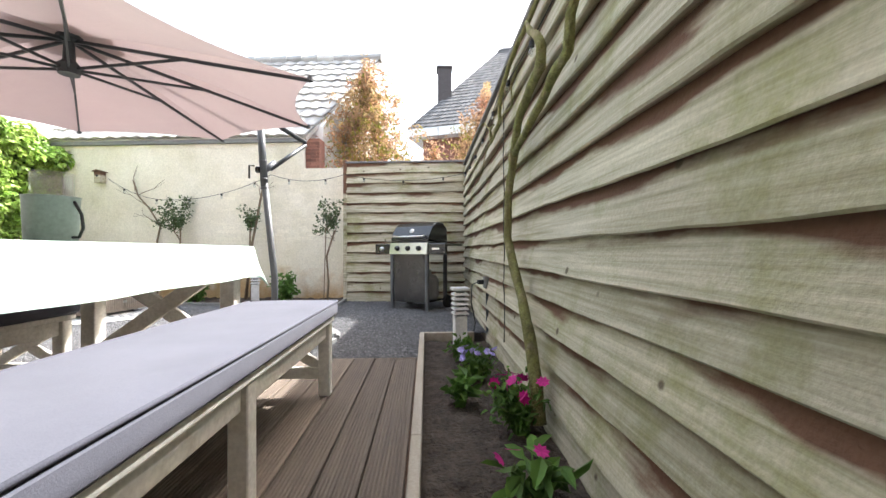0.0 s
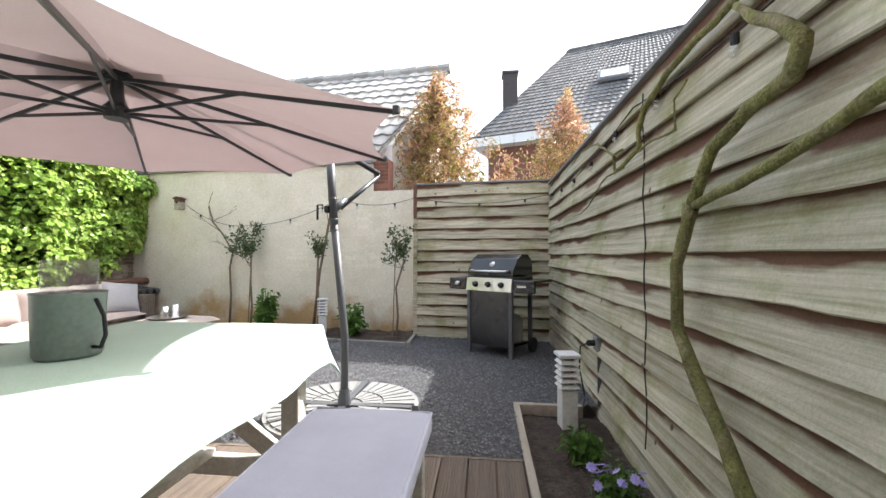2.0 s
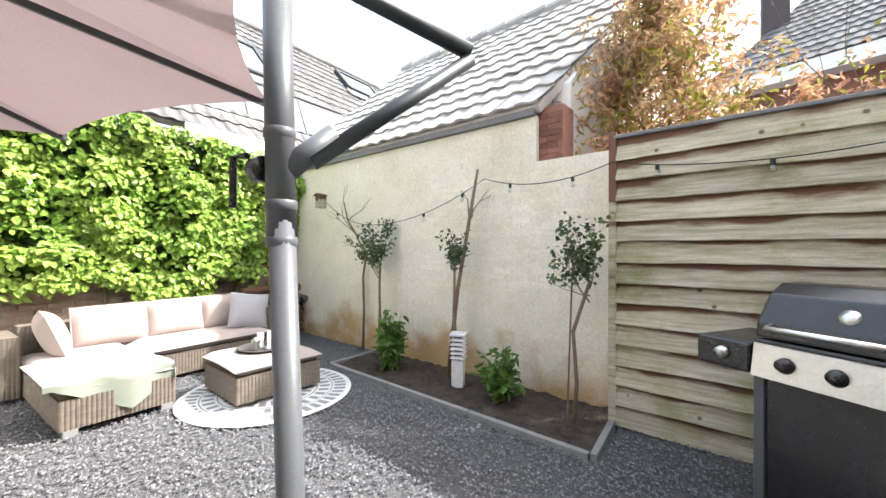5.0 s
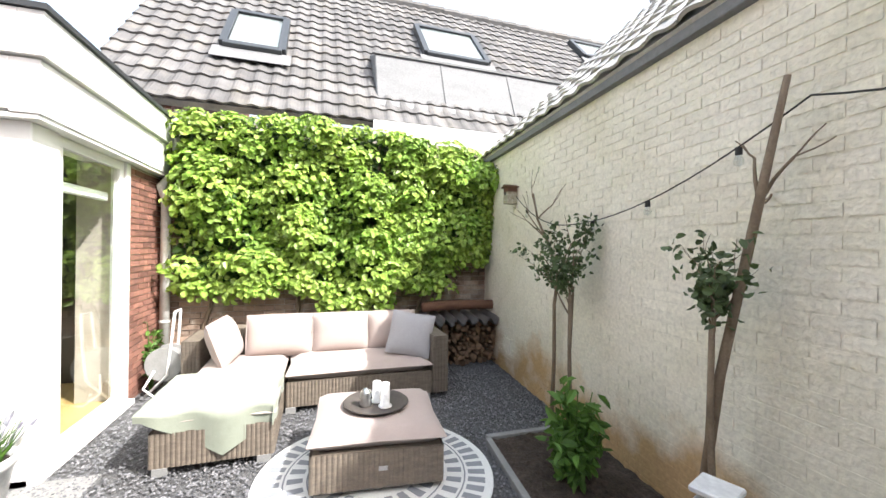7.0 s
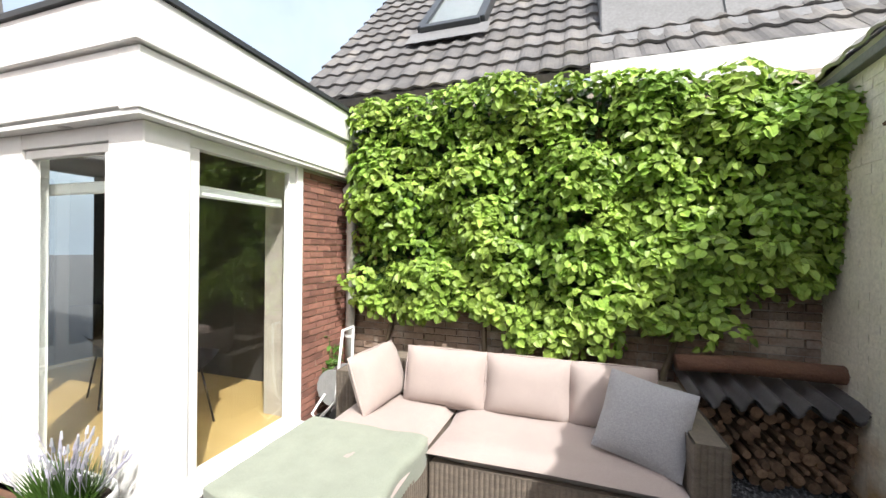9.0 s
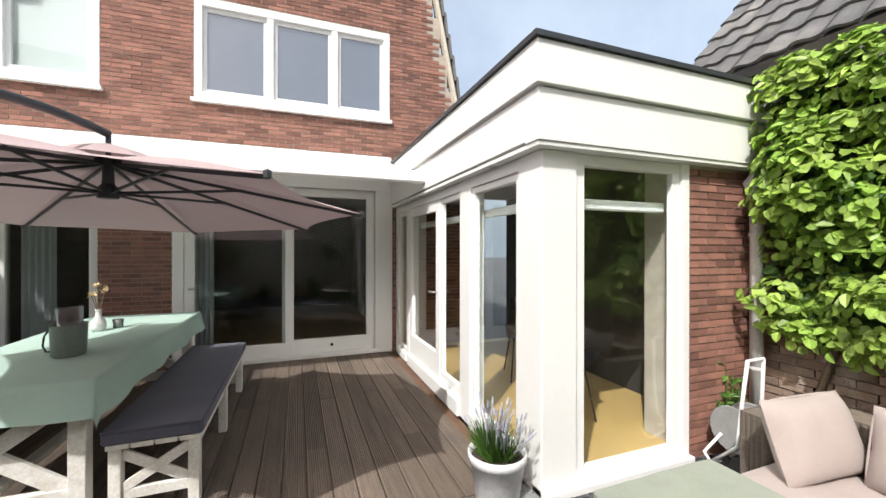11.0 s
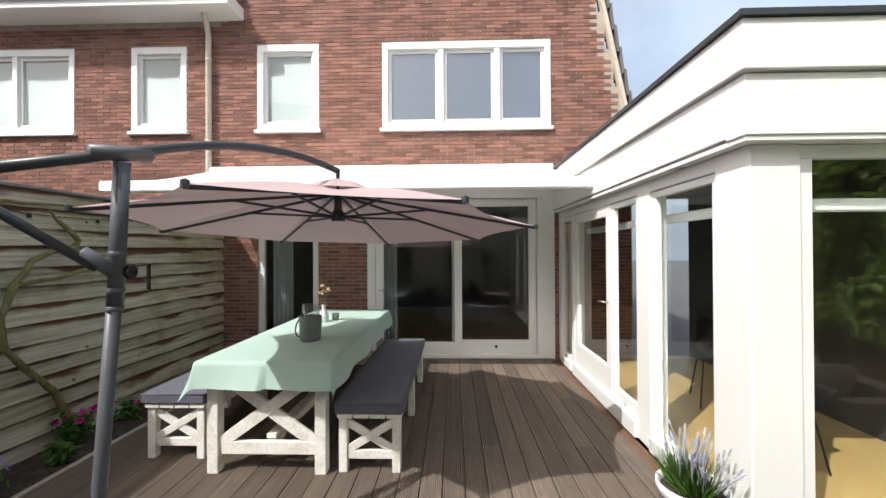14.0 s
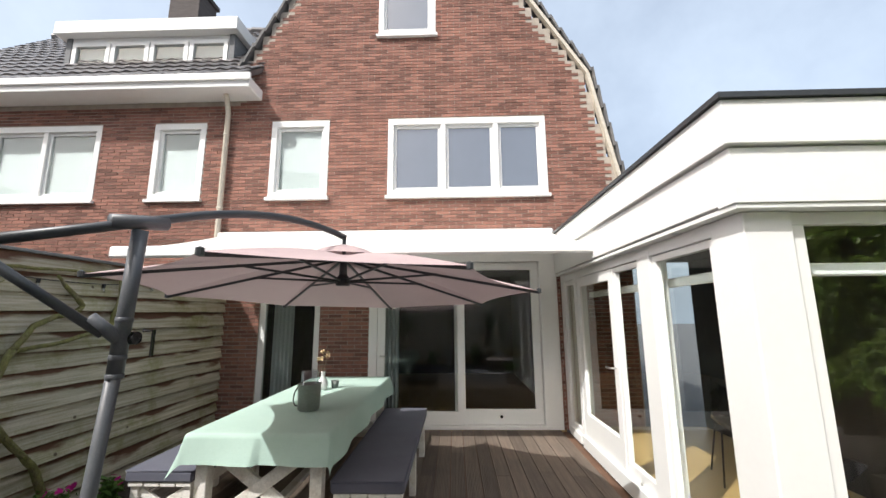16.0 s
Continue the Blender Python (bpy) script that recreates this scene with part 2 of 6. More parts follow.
THROW = material("sage_green_fleece", (0.29, 0.315, 0.255), (0.25, 0.275, 0.22), 0.95, scale=(8, 8, 8), fine=250, bump=0.25, sheen=0.15)
RATTAN = material("grey_brown_rattan", (0.20, 0.165, 0.13), (0.12, 0.10, 0.08), 0.6, scale=(12, 12, 40), fine=120, island=0.25, bump=0.3)
BARK = material("mossy_vine_bark", (0.25, 0.25, 0.085), (0.13, 0.115, 0.05), 0.95, scale=(26, 26, 7), fine=110, bump=0.9, dist=0.012, mottle=0.3, stain=(0.33, 0.27, 0.19), stain_scale=9, stain_amount=0.7)
TWIG = material("grey_brown_twig", (0.25, 0.19, 0.13), (0.15, 0.11, 0.075), 0.9, scale=(20, 20, 8), fine=90, bump=0.5)
LEAF = material("bright_climber_leaf", (0.42, 0.55, 0.12), (0.20, 0.36, 0.055), 0.42, scale=(2.6, 2.6, 2.6), fine=30, island=0.42, bump=0.0, sub=0.3)
LEAF_DARK = material("rose_leaf", (0.11, 0.16, 0.065), (0.065, 0.10, 0.04), 0.5, scale=(3, 3, 3), fine=30, island=0.4, bump=0.0, sub=0.2)
LEAF_BED = material("bedding_leaf", (0.14, 0.27, 0.05), (0.08, 0.17, 0.035), 0.5, scale=(6, 6, 6), fine=30, island=0.3, bump=0.0, sub=0.25)
# Climber leaf again, with the shade of the inner layer put into its colour.
LEAF_SHADED = material("painted_shade_climber_leaf", (0.06, 0.13, 0.02), (0.03, 0.075, 0.013), 0.5, scale=(3, 3, 3), fine=30, island=0.35, bump=0.0, sub=0.15)
LEAF_RED = material("copper_red_leaf", (0.62, 0.36, 0.27), (0.44, 0.36, 0.14), 0.5, scale=(1.6, 1.6, 1.6), fine=30, island=0.45, bump=0.0, sub=0.35)
LEAF_YEL = material("yellow_green_leaf", (0.36, 0.33, 0.06), (0.24, 0.27, 0.05), 0.5, scale=(2, 2, 2), fine=30, island=0.35, bump=0.0, sub=0.35)
PETAL_PINK = material("magenta_petal", (0.55, 0.02, 0.22), (0.40, 0.015, 0.20), 0.6, island=0.25, bump=0.0, sub=0.2)
LAVENDER = material("pale_lavender_spike", (0.42, 0.40, 0.52), (0.34, 0.36, 0.36), 0.7, island=0.2, bump=0.0)
PETAL_BLUE = material("violet_blue_petal", (0.32, 0.26, 0.62), (0.55, 0.50, 0.75), 0.6, scale=(30, 30, 30), island=0.3, bump=0.0, sub=0.2)
LOG = material("brown_log_bark", (0.20, 0.10, 0.06), (0.12, 0.06, 0.04), 0.85, scale=(12, 3, 12), fine=60, bump=0.8, dist=0.01)
LOG_END = material("cut_log_end", (0.25, 0.16, 0.10), (0.13, 0.08, 0.05), 0.9, scale=(25, 25, 25), fine=80, island=0.3, vary=0.45)
CONCRETE = material("grey_concrete", (0.27, 0.27, 0.265), (0.21, 0.21, 0.205), 0.85, scale=(6, 6, 6), fine=90, bump=0.3)
RUG_WHITE = material("white_rug_weave", (0.74, 0.74, 0.72), (0.68, 0.68, 0.66), 0.95, fine=260, bump=0.2)
RUG_GREY = material("grey_rug_weave", (0.28, 0.29, 0.31), (0.23, 0.24, 0.26), 0.95, fine=260, bump=0.2)
FLOOR_WOOD = material("pale_oak_floor", (0.52, 0.36, 0.15), (0.44, 0.29, 0.11), 0.4, scale=(8, 1.5, 8), fine=60, bump=0.05)
# Near-black: the dimness of unlit rooms is put into the wall colour.
ROOM_DARK = material("room_wall_painted_dim", (0.05, 0.047, 0.043), (0.04, 0.037, 0.034), 0.9, fine=30, bump=0.05)
CURTAIN = material("pale_curtain", (0.52, 0.55, 0.55), (0.46, 0.49, 0.49), 0.9, scale=(14, 14, 0.6), fine=200, bump=0.1)
CREAM = material("cream_down_pipe", (0.62, 0.57, 0.47), (0.56, 0.51, 0.42), 0.5, fine=40, bump=0.05)
ZINC = material("pale_zinc_pipe", (0.66, 0.66, 0.63), (0.58, 0.58, 0.55), 0.5, fine=60, bump=0.1)
RUBBER = material("black_rubber", (0.025, 0.025, 0.025), (0.02, 0.02, 0.02), 0.6, fine=80, bump=0.1)
GLASS = glass_material("window_glass")
UPPER_GLASS = material("sky_reflecting_pane", (0.10, 0.115, 0.15), (0.085, 0.10, 0.13), 0.02, scale=(0.6, 0.6, 0.6), fine=3, bump=0.0, mottle=0.03, spec=1.0)
UPPER_GLASS.node_tree.nodes["Principled BSDF"].inputs["IOR"].default_value = 2.0
JAR_GLASS = clear_glass("clear_glass")
AWNING_CLOTH = material("pale_awning_fabric", (0.74, 0.74, 0.70), (0.66, 0.66, 0.62), 0.9, scale=(9, 0.2, 0.2), fine=200, bump=0.05, sub=0.2)
POT_WHITE = material("white_glazed_pot", (0.74, 0.74, 0.74), (0.68, 0.68, 0.68), 0.35, fine=40, bump=0.05)
TERRACOTTA = material("dark_planter", (0.10, 0.085, 0.075), (0.07, 0.06, 0.055), 0.6, fine=60)
JUG_GREY = material("grey_green_enamel", (0.21, 0.24, 0.22), (0.18, 0.205, 0.19), 0.4, fine=60, bump=0.03)
CHIMNEY = material("dark_chimney_brick", (0.10, 0.085, 0.08), (0.07, 0.06, 0.057), 0.9, scale=(6, 6, 30), fine=60)
BARK_FAR = material("pale_bare_branch", (0.33, 0.28, 0.23), (0.25, 0.21, 0.17), 0.9, fine=60, bump=0.2)

# ---- building tools ----


class Shape:
    """Collects vertices and faces for one mesh."""

    def __init__(self):
        self.v, self.f = [], []

    def add(self, verts, faces):
        k = len(self.v)
        self.v += [tuple(p) for p in verts]
        self.f += [tuple(i + k for i in face) for face in faces]
        return self

    def box(self, x0, x1, y0, y1, z0, z1, m=None):
        c = [Vector((x, y, z)) for z in (z0, z1) for y in (y0, y1) for x in (x0, x1)]
        if m:
            c = [m @ p for p in c]
        return self.add(c, [(0, 2, 3, 1), (4, 5, 7, 6), (0, 1, 5, 4), (2, 6, 7, 3), (0, 4, 6, 2), (1, 3, 7, 5)])

    def beam(self, a, b, w, h, up=(0, 0, 1)):
        """A square bar from a to b."""
        a, b = Vector(a), Vector(b)
        d = (b - a).normalized()
        s = d.cross(Vector(up))
        s = s.normalized() if s.length > 1e-4 else Vector((1, 0, 0))
        u = s.cross(d)
        c = [p + s * i * w / 2 + u * j * h / 2 for p in (a, b) for i, j in ((-1, -1), (1, -1), (1, 1), (-1, 1))]
        return self.add(c, [(0, 1, 2, 3), (7, 6, 5, 4), (0, 4, 5, 1), (1, 5, 6, 2), (2, 6, 7, 3), (3, 7, 4, 0)])

    def tube(self, pts, r, n=8):
        """A pipe along points; r one radius or one for each point."""
        pts = [Vector(p) for p in pts]
        rs = r if isinstance(r, (list, tuple)) else [r] * len(pts)
        ring, faces = [], []
        side = None
        for i, p in enumerate(pts):
            d = (pts[min(i + 1, len(pts) - 1)] - pts[max(i - 1, 0)]).normalized()
            if side is None:
                side = d.orthogonal().normalized()
            else:
                side = (side - d * side.dot(d)).normalized()
            o = d.cross(side)
            ring += [p + (side * math.cos(2 * math.pi * k / n) + o * math.sin(2 * math.pi * k / n)) * rs[i] for k in range(n)]
        for i in range(len(pts) - 1):
            for k in range(n):
                faces.append((i * n + k, i * n + (k + 1) % n, (i + 1) * n + (k + 1) % n, (i + 1) * n + k))
        faces.append(tuple(range(n - 1, -1, -1)))
        faces.append(tuple((len(pts) - 1) * n + k for k in range(n)))
        return self.add(ring, faces)

    def lathe(self, profile, n=24, at=(0, 0, 0), m=None):
        """Turns (radius, height) pairs round the upright axis."""
        at = Vector(at)
        ring = []
        for r, z in profile:
            ring += [at + Vector((max(r, 1e-4) * math.cos(2 * math.pi * k / n), max(r, 1e-4) * math.sin(2 * math.pi * k / n), z)) for k in range(n)]
        if m:
            ring = [m @ p for p in ring]
        faces = [(i * n + k, i * n + (k + 1) % n, (i + 1) * n + (k + 1) % n, (i + 1) * n + k) for i in range(len(profile) - 1) for k in range(n)]
        return self.add(ring, faces)

    def grid(self, fn, nu, nv):
        """A sheet of nu by nv cells; fn(u, v) with u and v from 0 to 1 gives the place."""
        verts = [fn(i / nu, j / nv) for j in range(nv + 1) for i in range(nu + 1)]
        faces = [(j * (nu + 1) + i, j * (nu + 1) + i + 1, (j + 1) * (nu + 1) + i + 1, (j + 1) * (nu + 1) + i) for j in range(nv) for i in range(nu)]
        return self.add(verts, faces)

    def mesh(self, name, mat, smooth=False, bevel=0.0, segments=1):
        me = bpy.data.meshes.new(name)
        me.from_pydata(self.v, [], self.f)
        if bevel:
            bm = bmesh.new()
            bm.from_mesh(me)
            bmesh.ops.bevel(bm, geom=bm.edges[:], offset=bevel, segments=segments, profile=0.6, affect="EDGES", clamp_overlap=True)
            bm.to_mesh(me)
            bm.free()
        me.materials.append(mat)
        if smooth:
            me.polygons.foreach_set("use_smooth", [True] * len(me.polygons))
        me.update()
        return me


def put(name, shape, mat, parent=None, label="", smooth=False, bevel=0.0, segments=1, kind="", category=""):
    ob = new(name, shape.mesh(name, mat, smooth, bevel, segments))
    if parent:
        ob.parent = parent
    return tagged(ob, label, category, kind=kind)


def thing(name, label, category, at=(0, 0, 0), group="", kind=""):
    ob = new(name)
    ob.empty_display_size = 0.1
    ob.location = at
    return tagged(ob, label, category, group, kind)


def shaped(name, shape, mat, label, category, **more):
    group = more.pop("group", "")
    return tagged(put(name, shape, mat, None, label, category=category, **more), group=group)


def cushion(sx, sy, sz, puff=0.35, n=10, power=6):
    """A soft pad centred on the origin, standing on z = 0."""
    s = Shape()

    def top(sign):
        def fn(u, v):
            a, b = 2 * u - 1, 2 * v - 1
            e = max(0.0, (1 - abs(a) ** power) * (1 - abs(b) ** power)) ** puff
            k = 1 - 0.04 * (1 - abs(a * b))
            return Vector((a * sx / 2 * k, b * sy / 2 * k, sz / 2 + sign * sz / 2 * e))
        return fn
    s.grid(top(1), n, n)
    k = len(s.f)
    s.grid(top(-1), n, n)
    s.f = s.f[:k] + [tuple(reversed(f)) for f in s.f[k:]]
    return s


def moved(shape, m):
    shape.v = [tuple(m @ Vector(p)) for p in shape.v]
    return shape


def leaf_at(s, p, normal, length, width, droop=0.2):
    """One folded leaf blade of six corners."""
    nrm = Vector(normal).normalized()
    t = nrm.orthogonal().normalized()
    t = Matrix.Rotation(random.uniform(0, 6.283), 3, nrm) @ t
    b = nrm.cross(t)
    p = Vector(p)
    c = [p, p + t * length * 0.35 + b * width / 2 + nrm * width * 0.12, p + t * length * 0.75 + b * width * 0.38 - nrm * droop * length * 0.3,
         p + t * length - nrm * droop * length, p + t * length * 0.75 - b * width * 0.38 - nrm * droop * length * 0.3,
         p + t * length * 0.35 - b * width / 2 + nrm * width * 0.12]
    s.add(c, [(0, 1, 2, 3), (0, 3, 4, 5)])


def rand_dir(up=0.0):
    d = Vector((random.gauss(0, 1), random.gauss(0, 1), random.gauss(0, 1) + up))
    return d.normalized()

# ---- ground ----
g = Shape().box(-60, 60, -60, 60, -0.40, -0.14)
tagged(put("ground", g, GRAVEL), "plain grey earth around the gardens", "ground", kind="structure")
g = Shape().grid(lambda u, v: Vector((-6.3 + 6.26 * u, 2.9 + 4.1 * v, -0.012 + 0.014 * noise.noise(Vector((u * 20, v * 13, 0))))), 100, 60)
g.grid(lambda u, v: Vector((-0.04 + 0.67 * u, 3.76 + 3.24 * v, -0.012 + 0.014 * noise.noise(Vector((20 + u * 2, v * 13, 0))))), 12, 50)
tagged(put("gravel_floor", g, GRAVEL, smooth=True), "fine grey slate gravel covering the yard", "gravel", kind="structure")
g = Shape()
for k in range(60000):
    x, y = random.uniform(-6.25, 0.58), random.uniform(2.92, 7.1)
    if x > -0.04 and y < 3.75 or (-4.07 < x < -1.25 and y > 5.86 - (x + 4.09) * 0.115):
        continue
    r = random.uniform(0.005, 0.0105)
    a = random.uniform(0, 3.14)
    c, s_ = math.cos(a), math.sin(a)
    z = 0.004 + r * 0.25
    g.add([(x + c * r * 1.3, y + s_ * r * 1.3, z), (x - s_ * r, y + c * r, z + r * 0.2), (x - c * r * 1.2, y - s_ * r * 1.2, z), (x + s_ * r, y - c * r, z - r * 0.1), (x, y, z + r * 0.8)],
          [(0, 1, 4), (1, 2, 4), (2, 3, 4), (3, 0, 4)])
tagged(put("gravel_stones", g, STONE), "loose angular grey gravel stones on the yard", "gravel", kind="stuff")

# ---- beds ----


def soil_sheet(name, x0, x1, y0, y1, label, z0=0.0):
    s = Shape().grid(lambda u, v: Vector((x0 + (x1 - x0) * u, y0 + (y1 - y0) * v, z0 + 0.018 * noise.noise(Vector((x0 + (x1 - x0) * u, y0 + (y1 - y0) * v, 0.0)) * 5)
                                          + 0.012 * noise.noise(Vector((x0 + (x1 - x0) * u, y0 + (y1 - y0) * v, 3.0)) * 22))), int((x1 - x0) * 28) + 4, int((y1 - y0) * 28) + 4)
    tagged(put(name, s, SOIL, smooth=True), label, "soil", kind="structure")


soil_sheet("soil_bed_fence", -0.02, 0.64, -0.5, 3.72, "dark loose soil of the bed along the fence", -0.07)
bed_end, bed_start = Vector((-1.25, 5.53, 0.01)), Vector((-4.09, 5.86, 0.01))


def wall_bed(u, v):
    """Loose soil between the skewed concrete strip and the pale wall."""
    p = bed_start.lerp(bed_end, u)
    q = Vector((p.x, p.y + (6.43 - 0.0875 * (p.x + 1.95) - p.y) * v, 0.02))
    q.z += 0.035 * noise.noise(Vector((q.x, q.y, 0.0)) * 5) + 0.02 * noise.noise(Vector((q.x, q.y, 3.0)) * 22)
    return q


tagged(put("soil_bed_wall", Shape().grid(wall_bed, 90, 40), SOIL, smooth=True), "dark loose soil of the bed along the pale wall", "soil", kind="structure")
edge = thing("bed_edging", "weathered grey boards edging the planted bed", "edging", kind="structure")
for a, b in (((-0.02, -0.5, -0.045), (-0.02, 1.7, -0.045)), ((-0.02, 1.703, -0.045), (-0.02, 3.71, -0.045)), ((-0.042, 3.733, -0.045), (0.47, 3.733, -0.045))):
    put("board", Shape().beam(a, b, 0.045, 0.11), EDGING, edge, bevel=0.004)
edge2 = thing("wall_bed_edging", "low grey concrete strip edging the wall bed", "edging", kind="structure")
for k in range(3):
    put("strip", Shape().beam(bed_start.lerp(bed_end, k / 3 + 0.002), bed_start.lerp(bed_end, (k + 1) / 3 - 0.002), 0.045, 0.07), CONCRETE, edge2, bevel=0.004)
put("strip", Shape().beam((-4.115, bed_start.y, 0.01), (-4.10, 6.6, 0.01), 0.045, 0.07), CONCRETE, edge2, bevel=0.004)
put("strip", Shape().beam((-1.225, bed_end.y, 0.01), (-1.235, 6.12, 0.01), 0.045, 0.07), CONCRETE, edge2, bevel=0.004)

# ---- timber fence and panel ----


def lap_board(length, height, seed):
    """A weatherboard along x, thin at its top, thick at its wavy lower edge."""
    s = Shape()
    n = max(4, int(length / 0.12))
    sec = []
    for i in range(n + 1):
        x = length * i / n
        w = 0.012 * noise.noise(Vector((x * 1.3, seed * 7.3, 0))) + 0.006 * noise.noise(Vector((x * 5, seed * 3.1, 4)))
        o = 0.005 * noise.noise(Vector((x * 2, seed * 5.7, 9)))
        sec.append([(x, -0.004, height), (x, -0.046 + o, w + 0.006), (x, -0.040 + o, w), (x, 0.0, w + 0.012)])
    for q in sec:
        s.v += q
    for i in range(n):
        for j in range(3):
            s.f.append((i * 4 + j, i * 4 + j + 1, (i + 1) * 4 + j + 1, (i + 1) * 4 + j))
    s.f.append((3, 2, 1, 0))
    k = n * 4
    s.f.append((k, k + 1, k + 2, k + 3))
    return s


def fence_run(name, label, origin, heading, length, top, mat, panel):
    fence = thing(name, label, "fence", kind="structure")
    turn = pose(*origin, 0, 0, heading)
    rows = 14
    step = top / rows
    for r in range(rows):
        x = 0.0
        cut = panel * random.uniform(0.55, 1.0) if length > panel else length
        while x < length - 0.01:
            end = min(x + cut, length)
            if length - end < 0.4:
                end = length
            ob = put("board", lap_board(end - x - 0.003, step * 1.14, random.uniform(0, 99)), mat, fence)
            ob.matrix_local = turn @ pose(x, random.uniform(-0.004, 0.0), r * step, random.uniform(-0.6, 0.6), random.uniform(-0.25, 0.25), 0)
            x, cut = end, panel * random.uniform(0.8, 1.15)
        put("backing", Shape().box(0, length, 0.003, 0.02, r * step, r * step + 0.03, turn), FENCE_EDGE, fence)
    put("back", Shape().box(0, length, 0.021, 0.05, 0, top, turn), FENCE_EDGE, fence)
    put("capping", Shape().box(-0.02, length, -0.045, 0.06, top + 0.01, top + 0.035, turn), LEAD, fence, "grey metal capping strip", bevel=0.003)
    return fence


FX = 0.63  # face of the long fence
fence_run("fence_east", "long weathered lap-board timber fence with green algae stains", (FX, 6.03, -0.09), -90, 6.59, 2.17, FENCE_Y, 9.0)
fence_run("fence_north", "weathered lap-board panel with brown and green streaks", (-1.21, 6.17, 0), -5, 1.87, 2.13, FENCE_X, 3.0)
post = shaped("fence_post", Shape().box(-1.265, -1.21, 6.13, 6.21, 0, 2.19), FENCE_X, "square grey timber post between wall and panel", "post", bevel=0.004)

# Added out of view: blocks the eastern sky from the side glazing's reflections.
tagged(put("wall_east", Shape().box(5.6, 5.85, -0.5, 16.0, -0.14, 4.0), BRICK_OLD), "unseen plain brick wall added to darken reflections in the glazing", "wall", kind="structure")

# ---- limewashed wall and its roof ----
WY = 6.82
wall_n = thing("wall_north", "tall limewashed brick garden wall with ochre stains", "wall", kind="structure")
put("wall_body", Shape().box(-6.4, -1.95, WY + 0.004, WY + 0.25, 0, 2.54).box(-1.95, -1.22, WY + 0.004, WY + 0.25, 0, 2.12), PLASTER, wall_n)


def brick_field(parent, mat, to_world, width, z0, z1, bl, bh, depth, jitter, holes=(), near=None, rough=0.0, limit=300, outline=None):
    """Stretcher-bond bricks on a wall's face: those in the near stretch are single parts, the rest one mesh."""
    rest = Shape()
    shared = {}
    count = 0
    joint = 0.010
    r = 0
    z = z0
    while z + bh <= z1 + 1e-6:
        x = -(r % 2) * bl / 2
        while x < width:
            a, b = max(x, 0), min(x + bl - joint, width)
            ok = b - a > 0.03
            for hx0, hx1, hz0, hz1 in holes:
                if z + bh > hz0 + 0.01 and z < hz1 - 0.01 and b > hx0 and a < hx1:
                    if a < hx0 - 0.02:
                        b = hx0
                    elif b > hx1 + 0.02:
                        a = hx1
                    else:
                        ok = False
            if outline and not (outline(a, z) and outline(b, z + bh)):
                ok = False
            if ok and b - a > 0.02:
                d = depth + random.uniform(-jitter, jitter)
                w = round(b - a, 2)
                if near and near[0] < a < near[1] and near[2] < z < near[3] and count < limit:
                    key = (w, int(d * 1000))
                    if key not in shared:
                        shared[key] = Shape().box(0, w, -d, 0.0, 0, bh - joint).mesh("brick", mat)
                    ob = new("brick", shared[key])
                    ob.parent = parent
                    ob.matrix_local = to_world @ pose(a, 0, z)
                    count += 1
                else:
                    t = random.uniform(-1, 1) * rough
                    rest.box(a, b, -d, 0.0, z + t, z + bh - joint + t, to_world)
            x += bl
        z += bh
        r += 1
    if rest.v:
        put("brickwork", rest, mat, parent, kind="stuff")


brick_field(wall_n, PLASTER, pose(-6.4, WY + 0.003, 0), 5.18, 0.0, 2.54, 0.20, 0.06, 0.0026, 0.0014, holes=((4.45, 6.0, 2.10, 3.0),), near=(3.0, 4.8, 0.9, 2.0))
put("coping", Shape().box(-6.4, -1.95, WY - 0.05, WY + 0.25, 2.54, 2.60), LEAD, wall_n, "grey eaves strip", bevel=0.004)
put("end_pier", Shape().box(-1.955, -1.72, WY + 0.06, WY + 0.30, 2.13, 2.62), BRICK, wall_n, "bare red brick pier end")
brick_field(wall_n, BRICK, pose(-1.955, WY + 0.058, 2.13), 0.235, 0.0, 0.48, 0.19, 0.055, 0.006, 0.002)
put("vent_grille", Shape().box(-5.55, -5.40, WY - 0.012, WY + 0.0, 0.26, 0.40), PLASTER, wall_n, bevel=0.003)


